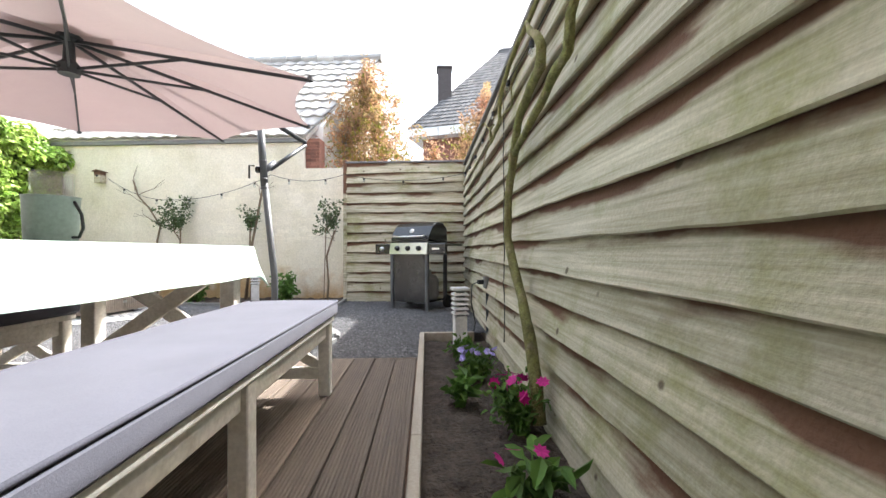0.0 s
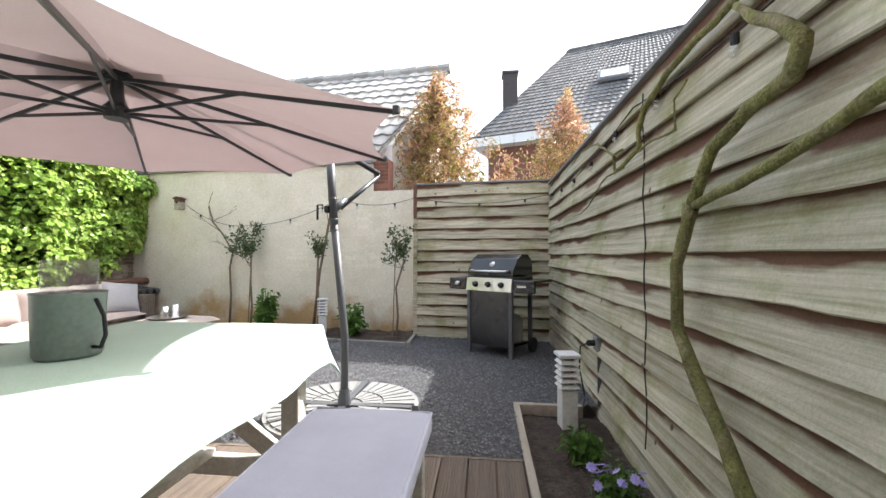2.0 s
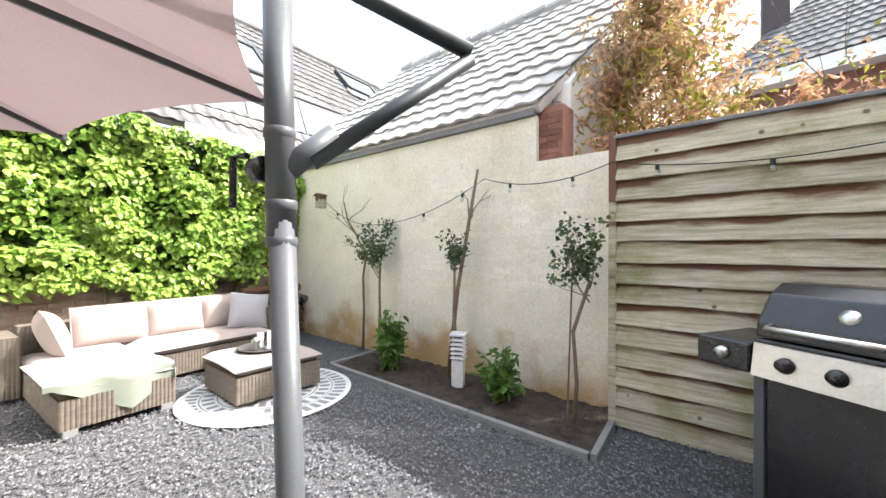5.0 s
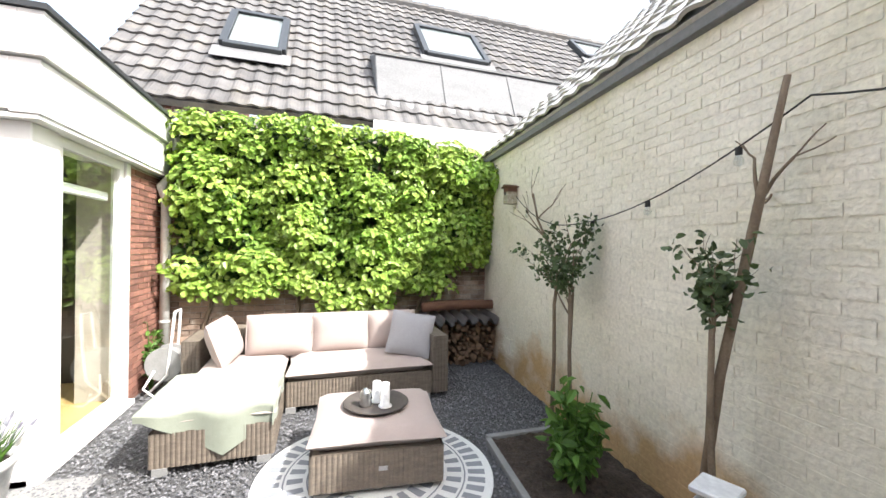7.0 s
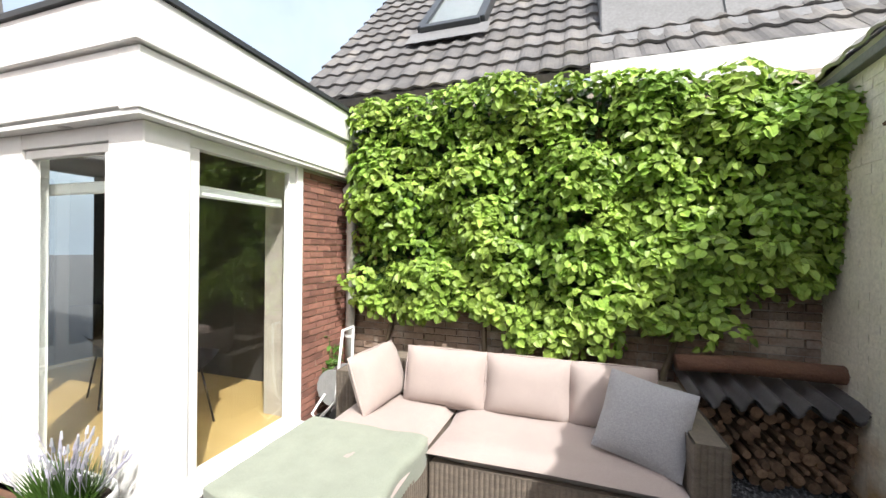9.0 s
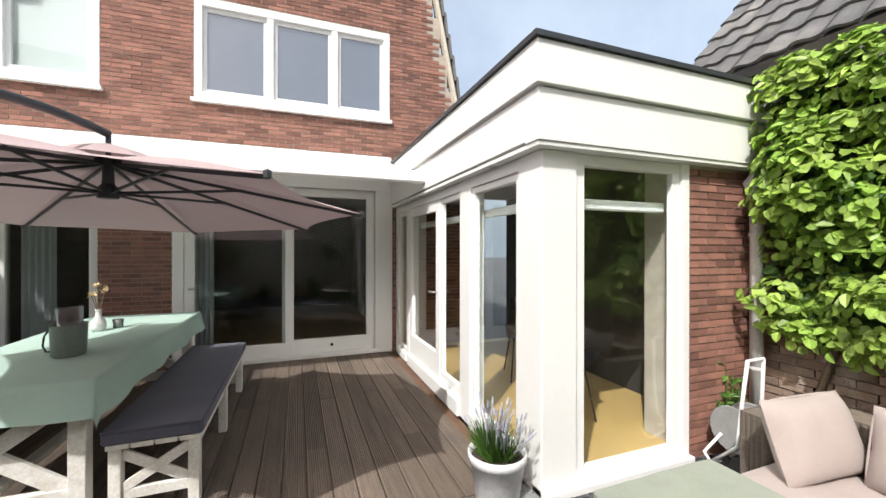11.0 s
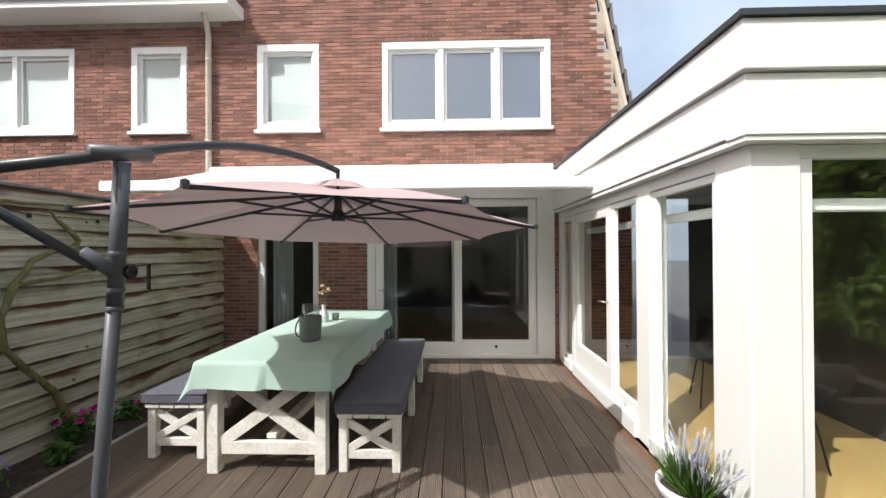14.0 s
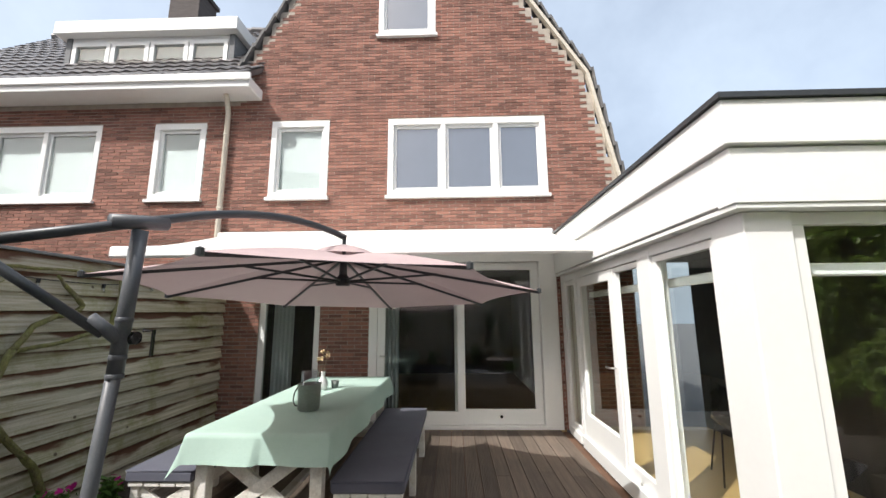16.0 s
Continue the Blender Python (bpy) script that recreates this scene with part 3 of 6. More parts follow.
def pantile_roof(name, label, a, b, c, d, mat, across=0.21, up=0.30, parent=None):
    """Roof plane between the eave a-b and the ridge d-c, of curved tiles in courses."""
    a, b, c, d = (Vector(p) for p in (a, b, c, d))
    nrm = (b - a).cross(d - a).normalized()
    if nrm.z < 0:
        nrm = -nrm
    rows = max(2, int((d - a).length / up))
    cols = max(2, int((b - a).length / across))
    s = Shape()
    prof = [(0.0, 0.006), (0.14, 0.019), (0.30, 0.023), (0.46, 0.016), (0.62, 0.004), (0.80, 0.0), (0.98, 0.006)]
    for r in range(rows):
        v0, v1 = r / rows, (r + 1.12) / rows
        for k in range(cols):
            verts = []
            lift = random.uniform(-0.003, 0.004)
            for v, h in ((v0, 0.034), (min(v1, 1.0), 0.004)):
                left, right = a.lerp(d, v), b.lerp(c, v)
                for q, z in prof:
                    verts.append(left.lerp(right, (k + q) / cols) + nrm * (z + h + lift))
            n = len(prof)
            for q, z in prof:
                left, right = a.lerp(d, v0), b.lerp(c, v0)
                verts.append(left.lerp(right, (k + q) / cols) + nrm * (z + 0.012))
            s.add(verts, [(i, i + 1, n + i + 1, n + i) for i in range(n - 1)] + [(2 * n + i, 2 * n + i + 1, i + 1, i) for i in range(n - 1)])
    roof = thing(name, label, "roof", kind="structure") if parent is None else parent
    put("roof_tiles", s, mat, roof, kind="stuff")
    base = Shape().add([a, b, c, d] + [p - nrm * 0.08 for p in (a, b, c, d)], [(0, 1, 2, 3), (7, 6, 5, 4), (0, 4, 5, 1), (1, 5, 6, 2), (2, 6, 7, 3), (3, 7, 4, 0)])
    put("roof_deck", base, mat, roof)
    ridge = Shape()
    m = max(2, int((c - d).length / 0.35))
    for k in range(m):
        ridge.tube([d.lerp(c, k / m) + nrm * 0.01, d.lerp(c, (k + 1.08) / m) + nrm * 0.02], [0.10, 0.115], 8)
    put("ridge_tiles", ridge, mat, roof, smooth=False)
    return roof


roof_n = pantile_roof("roof_north_shed", "pantiled roof above the limewashed wall", (-6.4, WY - 0.06, 2.62), (-1.9, WY - 0.06, 2.62), (-1.25, 9.5, 5.2), (-6.4, 9.5, 5.2), TILE_LIGHT, 0.23, 0.33)
put("gable_wall", Shape().add([(-1.72, WY + 0.3, 0), (-1.3, 9.4, 0), (-1.3, 9.4, 5.0), (-1.75, WY + 0.3, 2.9), (-2.0, WY + 0.3, 0), (-1.6, 9.4, 0), (-1.6, 9.4, 5.0), (-2.0, WY + 0.3, 2.9)],
                              [(0, 1, 2, 3), (7, 6, 5, 4), (0, 3, 7, 4), (1, 5, 6, 2), (3, 2, 6, 7)]), WHITE, roof_n, "white gable boarding")

SKEW = Matrix.Translation((-1.95, 6.43, 0)) @ pose(0, 0, 0, 0, 0, -5.0) @ Matrix.Translation((1.95, -6.82, 0))
wall_n.matrix_world = SKEW
roof_n.matrix_world = SKEW

# ---- neighbour's ivy wall, house and roof ----
wall_w = thing("wall_west", "old patchy brick garden wall under the climber", "wall", kind="structure")
put("wall_body", Shape().box(-6.62, -6.335, 3.05, 7.2, 0, 2.75), MORTAR, wall_w)
brick_field(wall_w, BRICK_OLD, pose(-6.335, 3.05, 0, 0, 0, 90), 4.2, 0.0, 2.72, 0.21, 0.062, 0.02, 0.012, near=(0.0, 3.8, 0.0, 0.95), rough=0.004)
roof_w = pantile_roof("roof_west_house", "long grey pantiled house roof behind the climber", (-6.42, 2.25, 2.98), (-6.42, 15, 2.98), (-9.75, 15, 6.62), (-9.75, 2.25, 6.62), TILE_GREY, 0.20, 0.29)
put("fascia", Shape().box(-6.41, -6.37, 5.3, 15, 2.76, 3.0), WHITE, roof_w, "white eaves board")
put("wall_body", Shape().box(-13.2, -6.6, 2.4, 15, 0, 2.93), WHITE, roof_w)
put("gable", Shape().add([(-6.5, 2.35, 2.9), (-13.0, 2.35, 2.9), (-9.75, 2.35, 6.5), (-6.5, 3.1, 2.9), (-13.0, 3.1, 2.9), (-9.75, 3.1, 6.5)], [(0, 1, 2), (5, 4, 3), (0, 2, 5, 3), (1, 4, 5, 2)]), BRICK, roof_w)
SL = 3.64 / 3.33


def on_roof(y, x):
    return Vector((x, y, 2.98 + SL * (-6.42 - x)))


def skylight(y0, y1, x0, x1):
    """A roof window lying on the western roof between two heights."""
    w = thing("roof_window", "grey framed roof window with pale blind, set in tiles", "roof window", group="roof windows")
    nrm = Vector((SL, 0, 1)).normalized()
    a, b, c, d = on_roof(y0, x0), on_roof(y1, x0), on_roof(y1, x1), on_roof(y0, x1)
    for p, q in ((a, b), (b, c), (c, d), (d, a)):
        put("frame_bar", Shape().beam(p + nrm * 0.09, q + nrm * 0.09, 0.10, 0.12, nrm), DARK_METAL, w, bevel=0.006)
    put("pane", Shape().add([a + nrm * 0.115, b + nrm * 0.115, c + nrm * 0.115, d + nrm * 0.115], [(0, 1, 2, 3)]), GLASS, w)
    put("blind", Shape().add([a + nrm * 0.10, b + nrm * 0.10, c + nrm * 0.10, d + nrm * 0.10], [(0, 1, 2, 3)]), CURTAIN, w)
    put("apron", Shape().add([on_roof(y0 - 0.12, x0 + 0.02) + nrm * 0.09, on_roof(y1 + 0.12, x0 + 0.02) + nrm * 0.09, on_roof(y1 + 0.12, x0 + 0.22) + nrm * 0.085, on_roof(y0 - 0.12, x0 + 0.22) + nrm * 0.085], [(0, 1, 2, 3)]), LEAD, w)


for q in ((3.44, 4.16, -7.34, -8.12), (6.37, 7.5, -7.93, -8.75), (10.3, 11.6, -8.9, -9.45)):
    skylight(*q)
box = Shape().add([(-6.78, 5.40, 3.37), (-6.78, 8.55, 3.37), (-7.12, 8.55, 4.19), (-7.12, 5.40, 4.19), (-7.75, 5.40, 4.46), (-7.75, 8.55, 4.46), (-7.75, 8.55, 4.30), (-7.75, 5.40, 4.30)],
                  [(0, 1, 2, 3), (3, 2, 5, 4), (0, 3, 4, 7), (1, 6, 5, 2), (4, 5, 6, 7), (0, 7, 6, 1)])
lead_box = thing("lead_roof_box", "low grey lead-clad box built on the roof slope", "roof box")
put("cladding", box, LEAD, lead_box, bevel=0.015)
for y in (6.4, 7.5):
    put("seam", Shape().beam((-6.775, y, 3.39), (-7.11, y, 4.18), 0.03, 0.012, (1, 0, 0.4)), LEAD, lead_box)
put("apron", Shape().beam((-6.74, 5.32, 3.355), (-6.74, 8.63, 3.355), 0.16, 0.02, (1.09, 0, 1)), LEAD, lead_box, "lead apron flashing")
put("top_lip", Shape().beam((-7.11, 5.36, 4.20), (-7.11, 8.59, 4.20), 0.05, 0.03), LEAD, lead_box)

# ---- white garden room ----
EX, EY = -4.25, 3.20
room = thing("garden_room", "white flat-roofed garden room with deep stepped fascia", "extension", kind="structure")
put("fascia_upper", Shape().box(-6.30, EX, 3.08, EY, 2.45, 2.70).box(EX - 0.12, EX, -0.55, 3.08, 2.45, 2.70), WHITE, room, "upper white fascia board", bevel=0.004)
put("fascia_lower", Shape().box(-6.30, EX - 0.03, 3.03, EY - 0.03, 2.135, 2.44).box(EX - 0.15, EX - 0.03, -0.55, 3.03, 2.15, 2.44), WHITE, room, bevel=0.004)
put("roof_trim", Shape().box(-6.32, EX + 0.02, 3.05, EY + 0.02, 2.703, 2.735).box(EX - 0.14, EX + 0.02, -0.55, 3.05, 2.703, 2.735), DARK_METAL, room, "dark roof edge trim")
put("roof_slab", Shape().box(-6.30, EX - 0.15, -0.55, 3.0, 2.45, 2.66), LEAD, room)
put("soffit", Shape().box(-6.30, EX - 0.04, 2.72, EY - 0.04, 2.11, 2.134).box(EX - 0.40, EX - 0.04, -0.55, 2.72, 2.11, 2.134), WHITE, room)
GX, GY = EX - 0.11, 3.09   # faces of the side and front glazing
put("corner_pillar", Shape().box(GX - 0.26, GX, 2.82, GY, 0, 2.108), WHITE, room, bevel=0.006)
# side glazing towards the deck: door, two lights and posts
put("post", Shape().box(GX - 0.14, GX, 1.85, 2.06, 0.0, 2.108), WHITE, room, bevel=0.005)
put("post", Shape().box(GX - 0.14, GX, 0.05, 0.15, 0.0, 2.108), WHITE, room, bevel=0.005)
put("post", Shape().box(GX - 0.14, GX, -0.55, -0.40, 0.0, 2.108), WHITE, room, bevel=0.005)
put("head_rail", Shape().box(GX - 0.12, GX - 0.005, -0.40, 2.82, 2.02, 2.107), WHITE, room, bevel=0.004)
put("threshold", Shape().box(GX - 0.10, GX + 0.03, 0.153, 1.847, 0.0, 0.14).box(GX - 0.10, GX + 0.02, 2.063, 2.817, 0.0, 0.12).box(GX - 0.10, GX + 0.02, -0.397, 0.047, 0.0, 0.10), WHITE, room, bevel=0.005)


def pane_frame(name, parent, axis, at, a0, a1, z0, z1, bar, label="", bottom=None):
    """A glazed frame standing in the plane x = at (axis 'x') or y = at, with a real pane."""
    bottom = bottom or bar
    pieces = ((a0, a1, z1 - bar, z1), (a0, a1, z0, z0 + bottom), (a0, a0 + bar, z0 + bottom, z1 - bar), (a1 - bar, a1, z0 + bottom, z1 - bar))
    s = Shape()
    for p0, p1, q0, q1 in pieces:
        if axis == "x":
            s.box(at - 0.05, at, p0, p1, q0, q1)
        else:
            s.box(p0, p1, at - 0.05, at, q0, q1)
    f = put(name, s, WHITE, parent, label, bevel=0.003)
    g0, g1, h0, h1 = a0 + bar - 0.005, a1 - bar + 0.005, z0 + bottom - 0.005, z1 - bar + 0.005
    sh = Shape().box(at - 0.028, at - 0.022, g0, g1, h0, h1) if axis == "x" else Shape().box(g0, g1, at - 0.028, at - 0.022, h0, h1)
    ob = put("pane", sh, GLASS, f)
    ob.visible_shadow = False
    return f


door = pane_frame("door_leaf", room, "x", GX - 0.01, 0.16, 1.28, 0.145, 2.015, 0.11, "white glazed garden door, closed", 0.26)
put("handle", Shape().tube([(GX - 0.01, 1.22, 1.05), (GX + 0.05, 1.22, 1.05), (GX + 0.05, 1.12, 1.05)], 0.010, 8), STEEL, door, "steel lever handle", smooth=True)
pane_frame("fixed_light", room, "x", GX - 0.02, 1.285, 1.845, 0.145, 2.015, 0.05, "", 0.1)
pane_frame("fixed_light", room, "x", GX - 0.02, 2.065, 2.815, 0.125, 2.015, 0.05)
pane_frame("fixed_light", room, "x", GX - 0.02, -0.395, 0.045, 0.105, 2.015, 0.06)
# front glazing towards the lounge
pane_frame("front_window", room, "y", GY - 0.02, -5.53, GX - 0.263, 0.05, 2.106, 0.07, "tall white framed window", 0.07)
put("window_sill", Shape().box(-5.60, GX - 0.0, GY - 0.10, GY + 0.05, 0.0, 0.05), WHITE, room, bevel=0.005)
put("window_jamb", Shape().box(-5.605, -5.533, GY - 0.12, GY, 0.05, 2.108), WHITE, room, bevel=0.004)
put("brick_pier", Shape().box(-6.33, -5.61, 2.70, GY - 0.016, 0, 2.107), MORTAR, room)
brick_field(room, BRICK, pose(-5.61, GY - 0.016, 0, 0, 0, 180), 0.72, 0.0, 2.11, 0.195, 0.055, 0.012, 0.003, near=(-1, 1, 0, 2.2), limit=160)
# Wall and ceiling coloured near-black in place of real indoor shade.
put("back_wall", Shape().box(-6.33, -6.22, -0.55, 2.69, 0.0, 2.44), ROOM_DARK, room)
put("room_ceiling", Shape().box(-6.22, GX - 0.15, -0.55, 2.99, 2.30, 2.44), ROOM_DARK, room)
put("room_floor", Shape().box(-6.22, GX - 0.10, -0.55, GY - 0.10, -0.05, 0.045), FLOOR_WOOD, room, "pale oak floor boards")
put("roller_blind", Shape().box(-5.50, -4.66, GY - 0.17, GY - 0.12, 1.77, 1.84), WHITE, room, "white roller blind rail across the window", bevel=0.008)
put("roller_blind", Shape().box(GX - 0.18, GX - 0.15, 0.2, 2.7, 1.77, 1.84), WHITE, room, bevel=0.008)
for x in (-5.3, -4.75):
    shaped("downlight", Shape().lathe([(0.035, 0.0), (0.04, -0.004), (0.0, -0.006)], 12, (x, EY - 0.2, 2.108)), STEEL, "small round recessed downlight in the white soffit", "downlight", group="downlights")
for y in (0.4, 1.5, 2.5):
    shaped("downlight", Shape().lathe([(0.035, 0.0), (0.04, -0.004), (0.0, -0.006)], 12, (EX - 0.10, y, 2.11)), STEEL, "small round recessed downlight in the white soffit", "downlight", group="downlights")
pipe = thing("corner_downpipe", "pale zinc downpipe in the corner by the climber", "drainpipe")
put("pipe", Shape().tube([(-6.22, 3.16, 0.0), (-6.22, 3.16, 1.88), (-6.20, 3.12, 2.0), (-6.24, 3.22, 2.14), (-6.27, 3.24, 2.3), (-6.27, 3.24, 2.62)], 0.045, 12), ZINC, pipe, smooth=True)
for z in (0.6, 1.6):
    put("bracket", Shape().lathe([(0.05, 0), (0.053, 0.01), (0.05, 0.03)], 12, (-6.22, 3.16, z)), ZINC, pipe)

# ---- brick house ----
HY = -0.56
house = thing("brick_house", "red-brown brick gabled house facing the yard", "house", kind="structure")


def gable_in(x, z):
    """Inside the house front's outline; x in the world."""
    if x > 0.55:
        return z < 5.0
    lim_l = 5.45 + (0.70 - x) * 1.72
    lim_r = 3.5 + (x + 5.33) * 4.4 if x < -4.93 else (5.3 + (x + 4.93) * 1.5 if x < -4.0 else 6.75 + (x + 4.0) * 1.78)
    return z < min(lim_l, lim_r)


holes_w = ((-1.79, -4.26, 3.38, 4.65), (0.08, -0.85, 3.38, 4.65), (2.0, 1.15, 3.38, 4.65), (4.75, 2.88, 3.38, 4.65), (-1.60, -2.55, 6.15, 7.2),
           (-1.56, -4.30, 0.0, 2.50), (0.08, -0.83, 0.0, 2.50))
# the face runs from the east end (x = 7) westwards
X0 = 7.0
holes = tuple((X0 - a, X0 - b, c, d) for a, b, c, d in holes_w)
bh, bl = 0.055, 0.199
to = pose(X0, HY, 0, 0, 0, 180)
brick_field(house, BRICK, to, 12.4, 0.0, 9.8, bl, bh, 0.006, 0.0025, holes, near=(7.6, 8.9, 3.0, 5.0), outline=lambda a, z: gable_in(X0 - a, z))


def wall_strip(x0, x1, z0, z1, s):
    s.box(x1, x0, HY - 0.28, HY - 0.001, z0, z1)


body = Shape()
cols = sorted({X0, -5.42, *[h[0] for h in holes_w], *[h[1] for h in holes_w]}, reverse=True)
for x0, x1 in zip(cols, cols[1:]):
    mid = (x0 + x1) / 2
    cuts = sorted([(c, d) for a, b, c, d in holes_w if b < mid < a])
    z = 0.0
    for c, d in cuts + [(None, None)]:
        if c is None:
            k = max(1, int((x0 - x1) / 0.12))
            for q in range(k):
                xa, xb = x0 + (x1 - x0) * q / k, x0 + (x1 - x0) * (q + 1) / k
                top = 0.0
                while gable_in((xa + xb) / 2, top) and top < 10:
                    top += 0.05
                if top > z:
                    body.box(xb, xa, HY - 0.28, HY - 0.001, z, top)
        else:
            if c > z:
                wall_strip(x0, x1, z, c, body)
            z = d
put("wall_body", body, MORTAR, house)


def house_window(name, x0, x1, z0, z1, lights, curtain, label):
    """A white window in the brick front; lights are the shares of its width."""
    w = put(name, Shape().box(x1, x0, HY - 0.10, HY + 0.015, z1 - 0.10, z1).box(x1, x0, HY - 0.10, HY + 0.015, z0, z0 + 0.09)
            .box(x1, x1 + 0.09, HY - 0.10, HY + 0.015, z0 + 0.09, z1 - 0.10).box(x0 - 0.09, x0, HY - 0.10, HY + 0.015, z0 + 0.09, z1 - 0.10), WHITE, house, label, bevel=0.004)
    put("sill", Shape().box(x1 - 0.03, x0 + 0.03, HY - 0.05, HY + 0.06, z0 - 0.05, z0 - 0.002), WHITE, w, bevel=0.004)
    x = x0 - 0.09
    inner = (x0 - x1) - 0.18
    for k, share in enumerate(lights):
        xe = x - inner * share
        if k < len(lights) - 1:
            put("mullion", Shape().box(xe - 0.04, xe + 0.04, HY - 0.09, HY + 0.008, z0 + 0.091, z1 - 0.101), WHITE, w, bevel=0.004)
        a, b = x - (0.0 if k == 0 else 0.041), xe + (0.041 if k < len(lights) - 1 else 0.0)
        fr = Shape()
        for q in ((b, a, z1 - 0.15, z1 - 0.102), (b, a, z0 + 0.092, z0 + 0.14), (b, b + 0.045, z0 + 0.14, z1 - 0.15), (a - 0.045, a, z0 + 0.14, z1 - 0.15)):
            fr.box(q[0] + 0.001, q[1] - 0.001, HY - 0.08, HY - 0.03, q[2], q[3])
        put("sash", fr, WHITE, w, bevel=0.003)
        ob = put("pane", Shape().box(b + 0.04, a - 0.04, HY - 0.058, HY - 0.052, z0 + 0.135, z1 - 0.145), GLASS if curtain else UPPER_GLASS, w)
        ob.visible_shadow = False
        if curtain:
            put("curtain", Shape().grid(lambda u, v: Vector((b + (a - b) * u, HY - 0.078 + 0.002 * math.sin(u * 9), z0 + 0.1 + (z1 - z0 - 0.22) * v)), 24, 2), CURTAIN, w, smooth=True)
        x = xe
    return w


house_window("window_wide", -1.79, -4.26, 3.38, 4.65, (0.34, 0.36, 0.30), False, "wide three-light white window with clear panes")
house_window("window_small", 0.08, -0.85, 3.38, 4.65, (1.0,), True, "single white window with frosted pane")
house_window("window_small", 2.0, 1.15, 3.38, 4.65, (1.0,), True, "single white window with frosted pane")
house_window("window_pair", 4.75, 2.88, 3.38, 4.65, (0.5, 0.5), True, "white two-light window, one sash tilted")
house_window("window_attic", -1.60, -2.55, 6.15, 7.2, (1.0,), False, "small white attic window")
# rooms behind the front, their indoor dimness painted as near-black walls
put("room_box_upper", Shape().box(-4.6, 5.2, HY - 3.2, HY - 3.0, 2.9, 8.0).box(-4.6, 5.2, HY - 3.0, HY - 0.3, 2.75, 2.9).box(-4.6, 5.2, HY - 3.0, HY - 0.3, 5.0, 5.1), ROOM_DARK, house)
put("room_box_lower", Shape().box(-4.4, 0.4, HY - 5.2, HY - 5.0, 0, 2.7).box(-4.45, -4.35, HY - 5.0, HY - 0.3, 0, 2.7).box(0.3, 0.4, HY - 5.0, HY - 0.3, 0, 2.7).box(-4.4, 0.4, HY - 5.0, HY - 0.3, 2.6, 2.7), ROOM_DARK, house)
put("room_floor", Shape().box(-4.35, 0.3, HY - 5.0, HY - 0.05, -0.05, 0.03), FLOOR_WOOD, house)
# sliding doors and the narrow window
slide = put("door_frame", Shape().box(-4.30, -1.56, HY - 0.12, HY + 0.02, 2.34, 2.50).box(-4.30, -1.56, HY - 0.12, HY + 0.02, 0.0, 0.05).box(-1.68, -1.56, HY - 0.12, HY + 0.02, 0.05, 2.34)
            .box(-4.30, -4.05, HY - 0.12, HY + 0.02, 0.05, 2.34), WHITE, house, "white sliding door frame", bevel=0.004)
d1 = pane_frame("door_leaf", house, "y", HY + 0.0, -2.95, -1.685, 0.055, 2.335, 0.11, "white sliding glass door, closed", 0.18)
d2 = pane_frame("door_leaf", house, "y", HY - 0.055, -4.045, -2.80, 0.055, 2.335, 0.11, "white sliding glass door, closed", 0.20)
put("handle", Shape().tube([(-1.74, HY, 1.0), (-1.74, HY + 0.04, 1.0), (-1.84, HY + 0.04, 1.0)], 0.01, 8), STEEL, d1, smooth=True)
put("lock_knob", Shape().lathe([(0.02, 0), (0.02, 0.02), (0.0, 0.022)], 12, (0, 0, 0), pose(-3.45, HY - 0.05, 0.16, -90, 0, 0)), BLACK, d2)
pane_frame("window_narrow", house, "y", HY - 0.02, -0.83, 0.08, 0.10, 2.40, 0.09, "tall narrow white window")
put("curtain", Shape().grid(lambda u, v: Vector((-0.05 - 0.3 * u, HY - 0.22 + 0.03 * math.sin(u * 30), 0.1 + 2.3 * v)), 30, 2), CURTAIN, house, "hanging pale curtain", smooth=True)
put("curtain", Shape().grid(lambda u, v: Vector((-1.75 - 0.22 * u, HY - 0.25 + 0.03 * math.sin(u * 26), 0.05 + 2.3 * v)), 30, 2), CURTAIN, house, "hanging pale curtain", smooth=True)
# verges, gutters, downpipe
ver = [(-5.36, 3.45), (-4.96, 5.35), (-4.05, 6.80), (-2.2, 10.1)]
for (xa, za), (xb, zb) in zip(ver, ver[1:]):
    n = int(math.hypot(xb - xa, zb - za) / 0.28)
    put("verge_board", Shape().beam((xa, HY + 0.02, za), (xb, HY + 0.02, zb), 0.05, 0.10, (0, 1, 0)), CREAM, house)
    for k in range(n):
        u, w_ = k / n, (k + 1.1) / n
        put("verge_tile", Shape().beam((xa + (xb - xa) * u - 0.06, HY - 0.1, za + (zb - za) * u + 0.03), (xa + (xb - xa) * w_ - 0.09, HY - 0.1, za + (zb - za) * w_ + 0.06), 0.34, 0.035, (0.9, 0, 0.5)), TILE_GREY, house)
verl = [(0.72, 5.42), (-2.2, 10.4)]
for k in range(18):
    u, w_ = k / 18, (k + 1.1) / 18
    put("verge_tile", Shape().beam((0.78 - 2.92 * u, HY - 0.1, 5.42 + 4.98 * u), (0.80 - 2.92 * w_, HY - 0.1, 5.45 + 4.98 * w_), 0.34, 0.035, (-0.9, 0, 0.5)), TILE_GREY, house)
gut = thing("gutter", "white boxed eaves gutter with cream soffit", "gutter")
put("box", Shape().box(0.28, 7.0, HY + 0.0, HY + 0.42, 5.02, 5.20), WHITE, gut, bevel=0.012)
put("lip", Shape().box(0.25, 7.0, HY + 0.42, HY + 0.46, 5.12, 5.24), WHITE, gut, bevel=0.008)
dp = thing("house_downpipe", "cream painted downpipe on the brick front", "drainpipe")
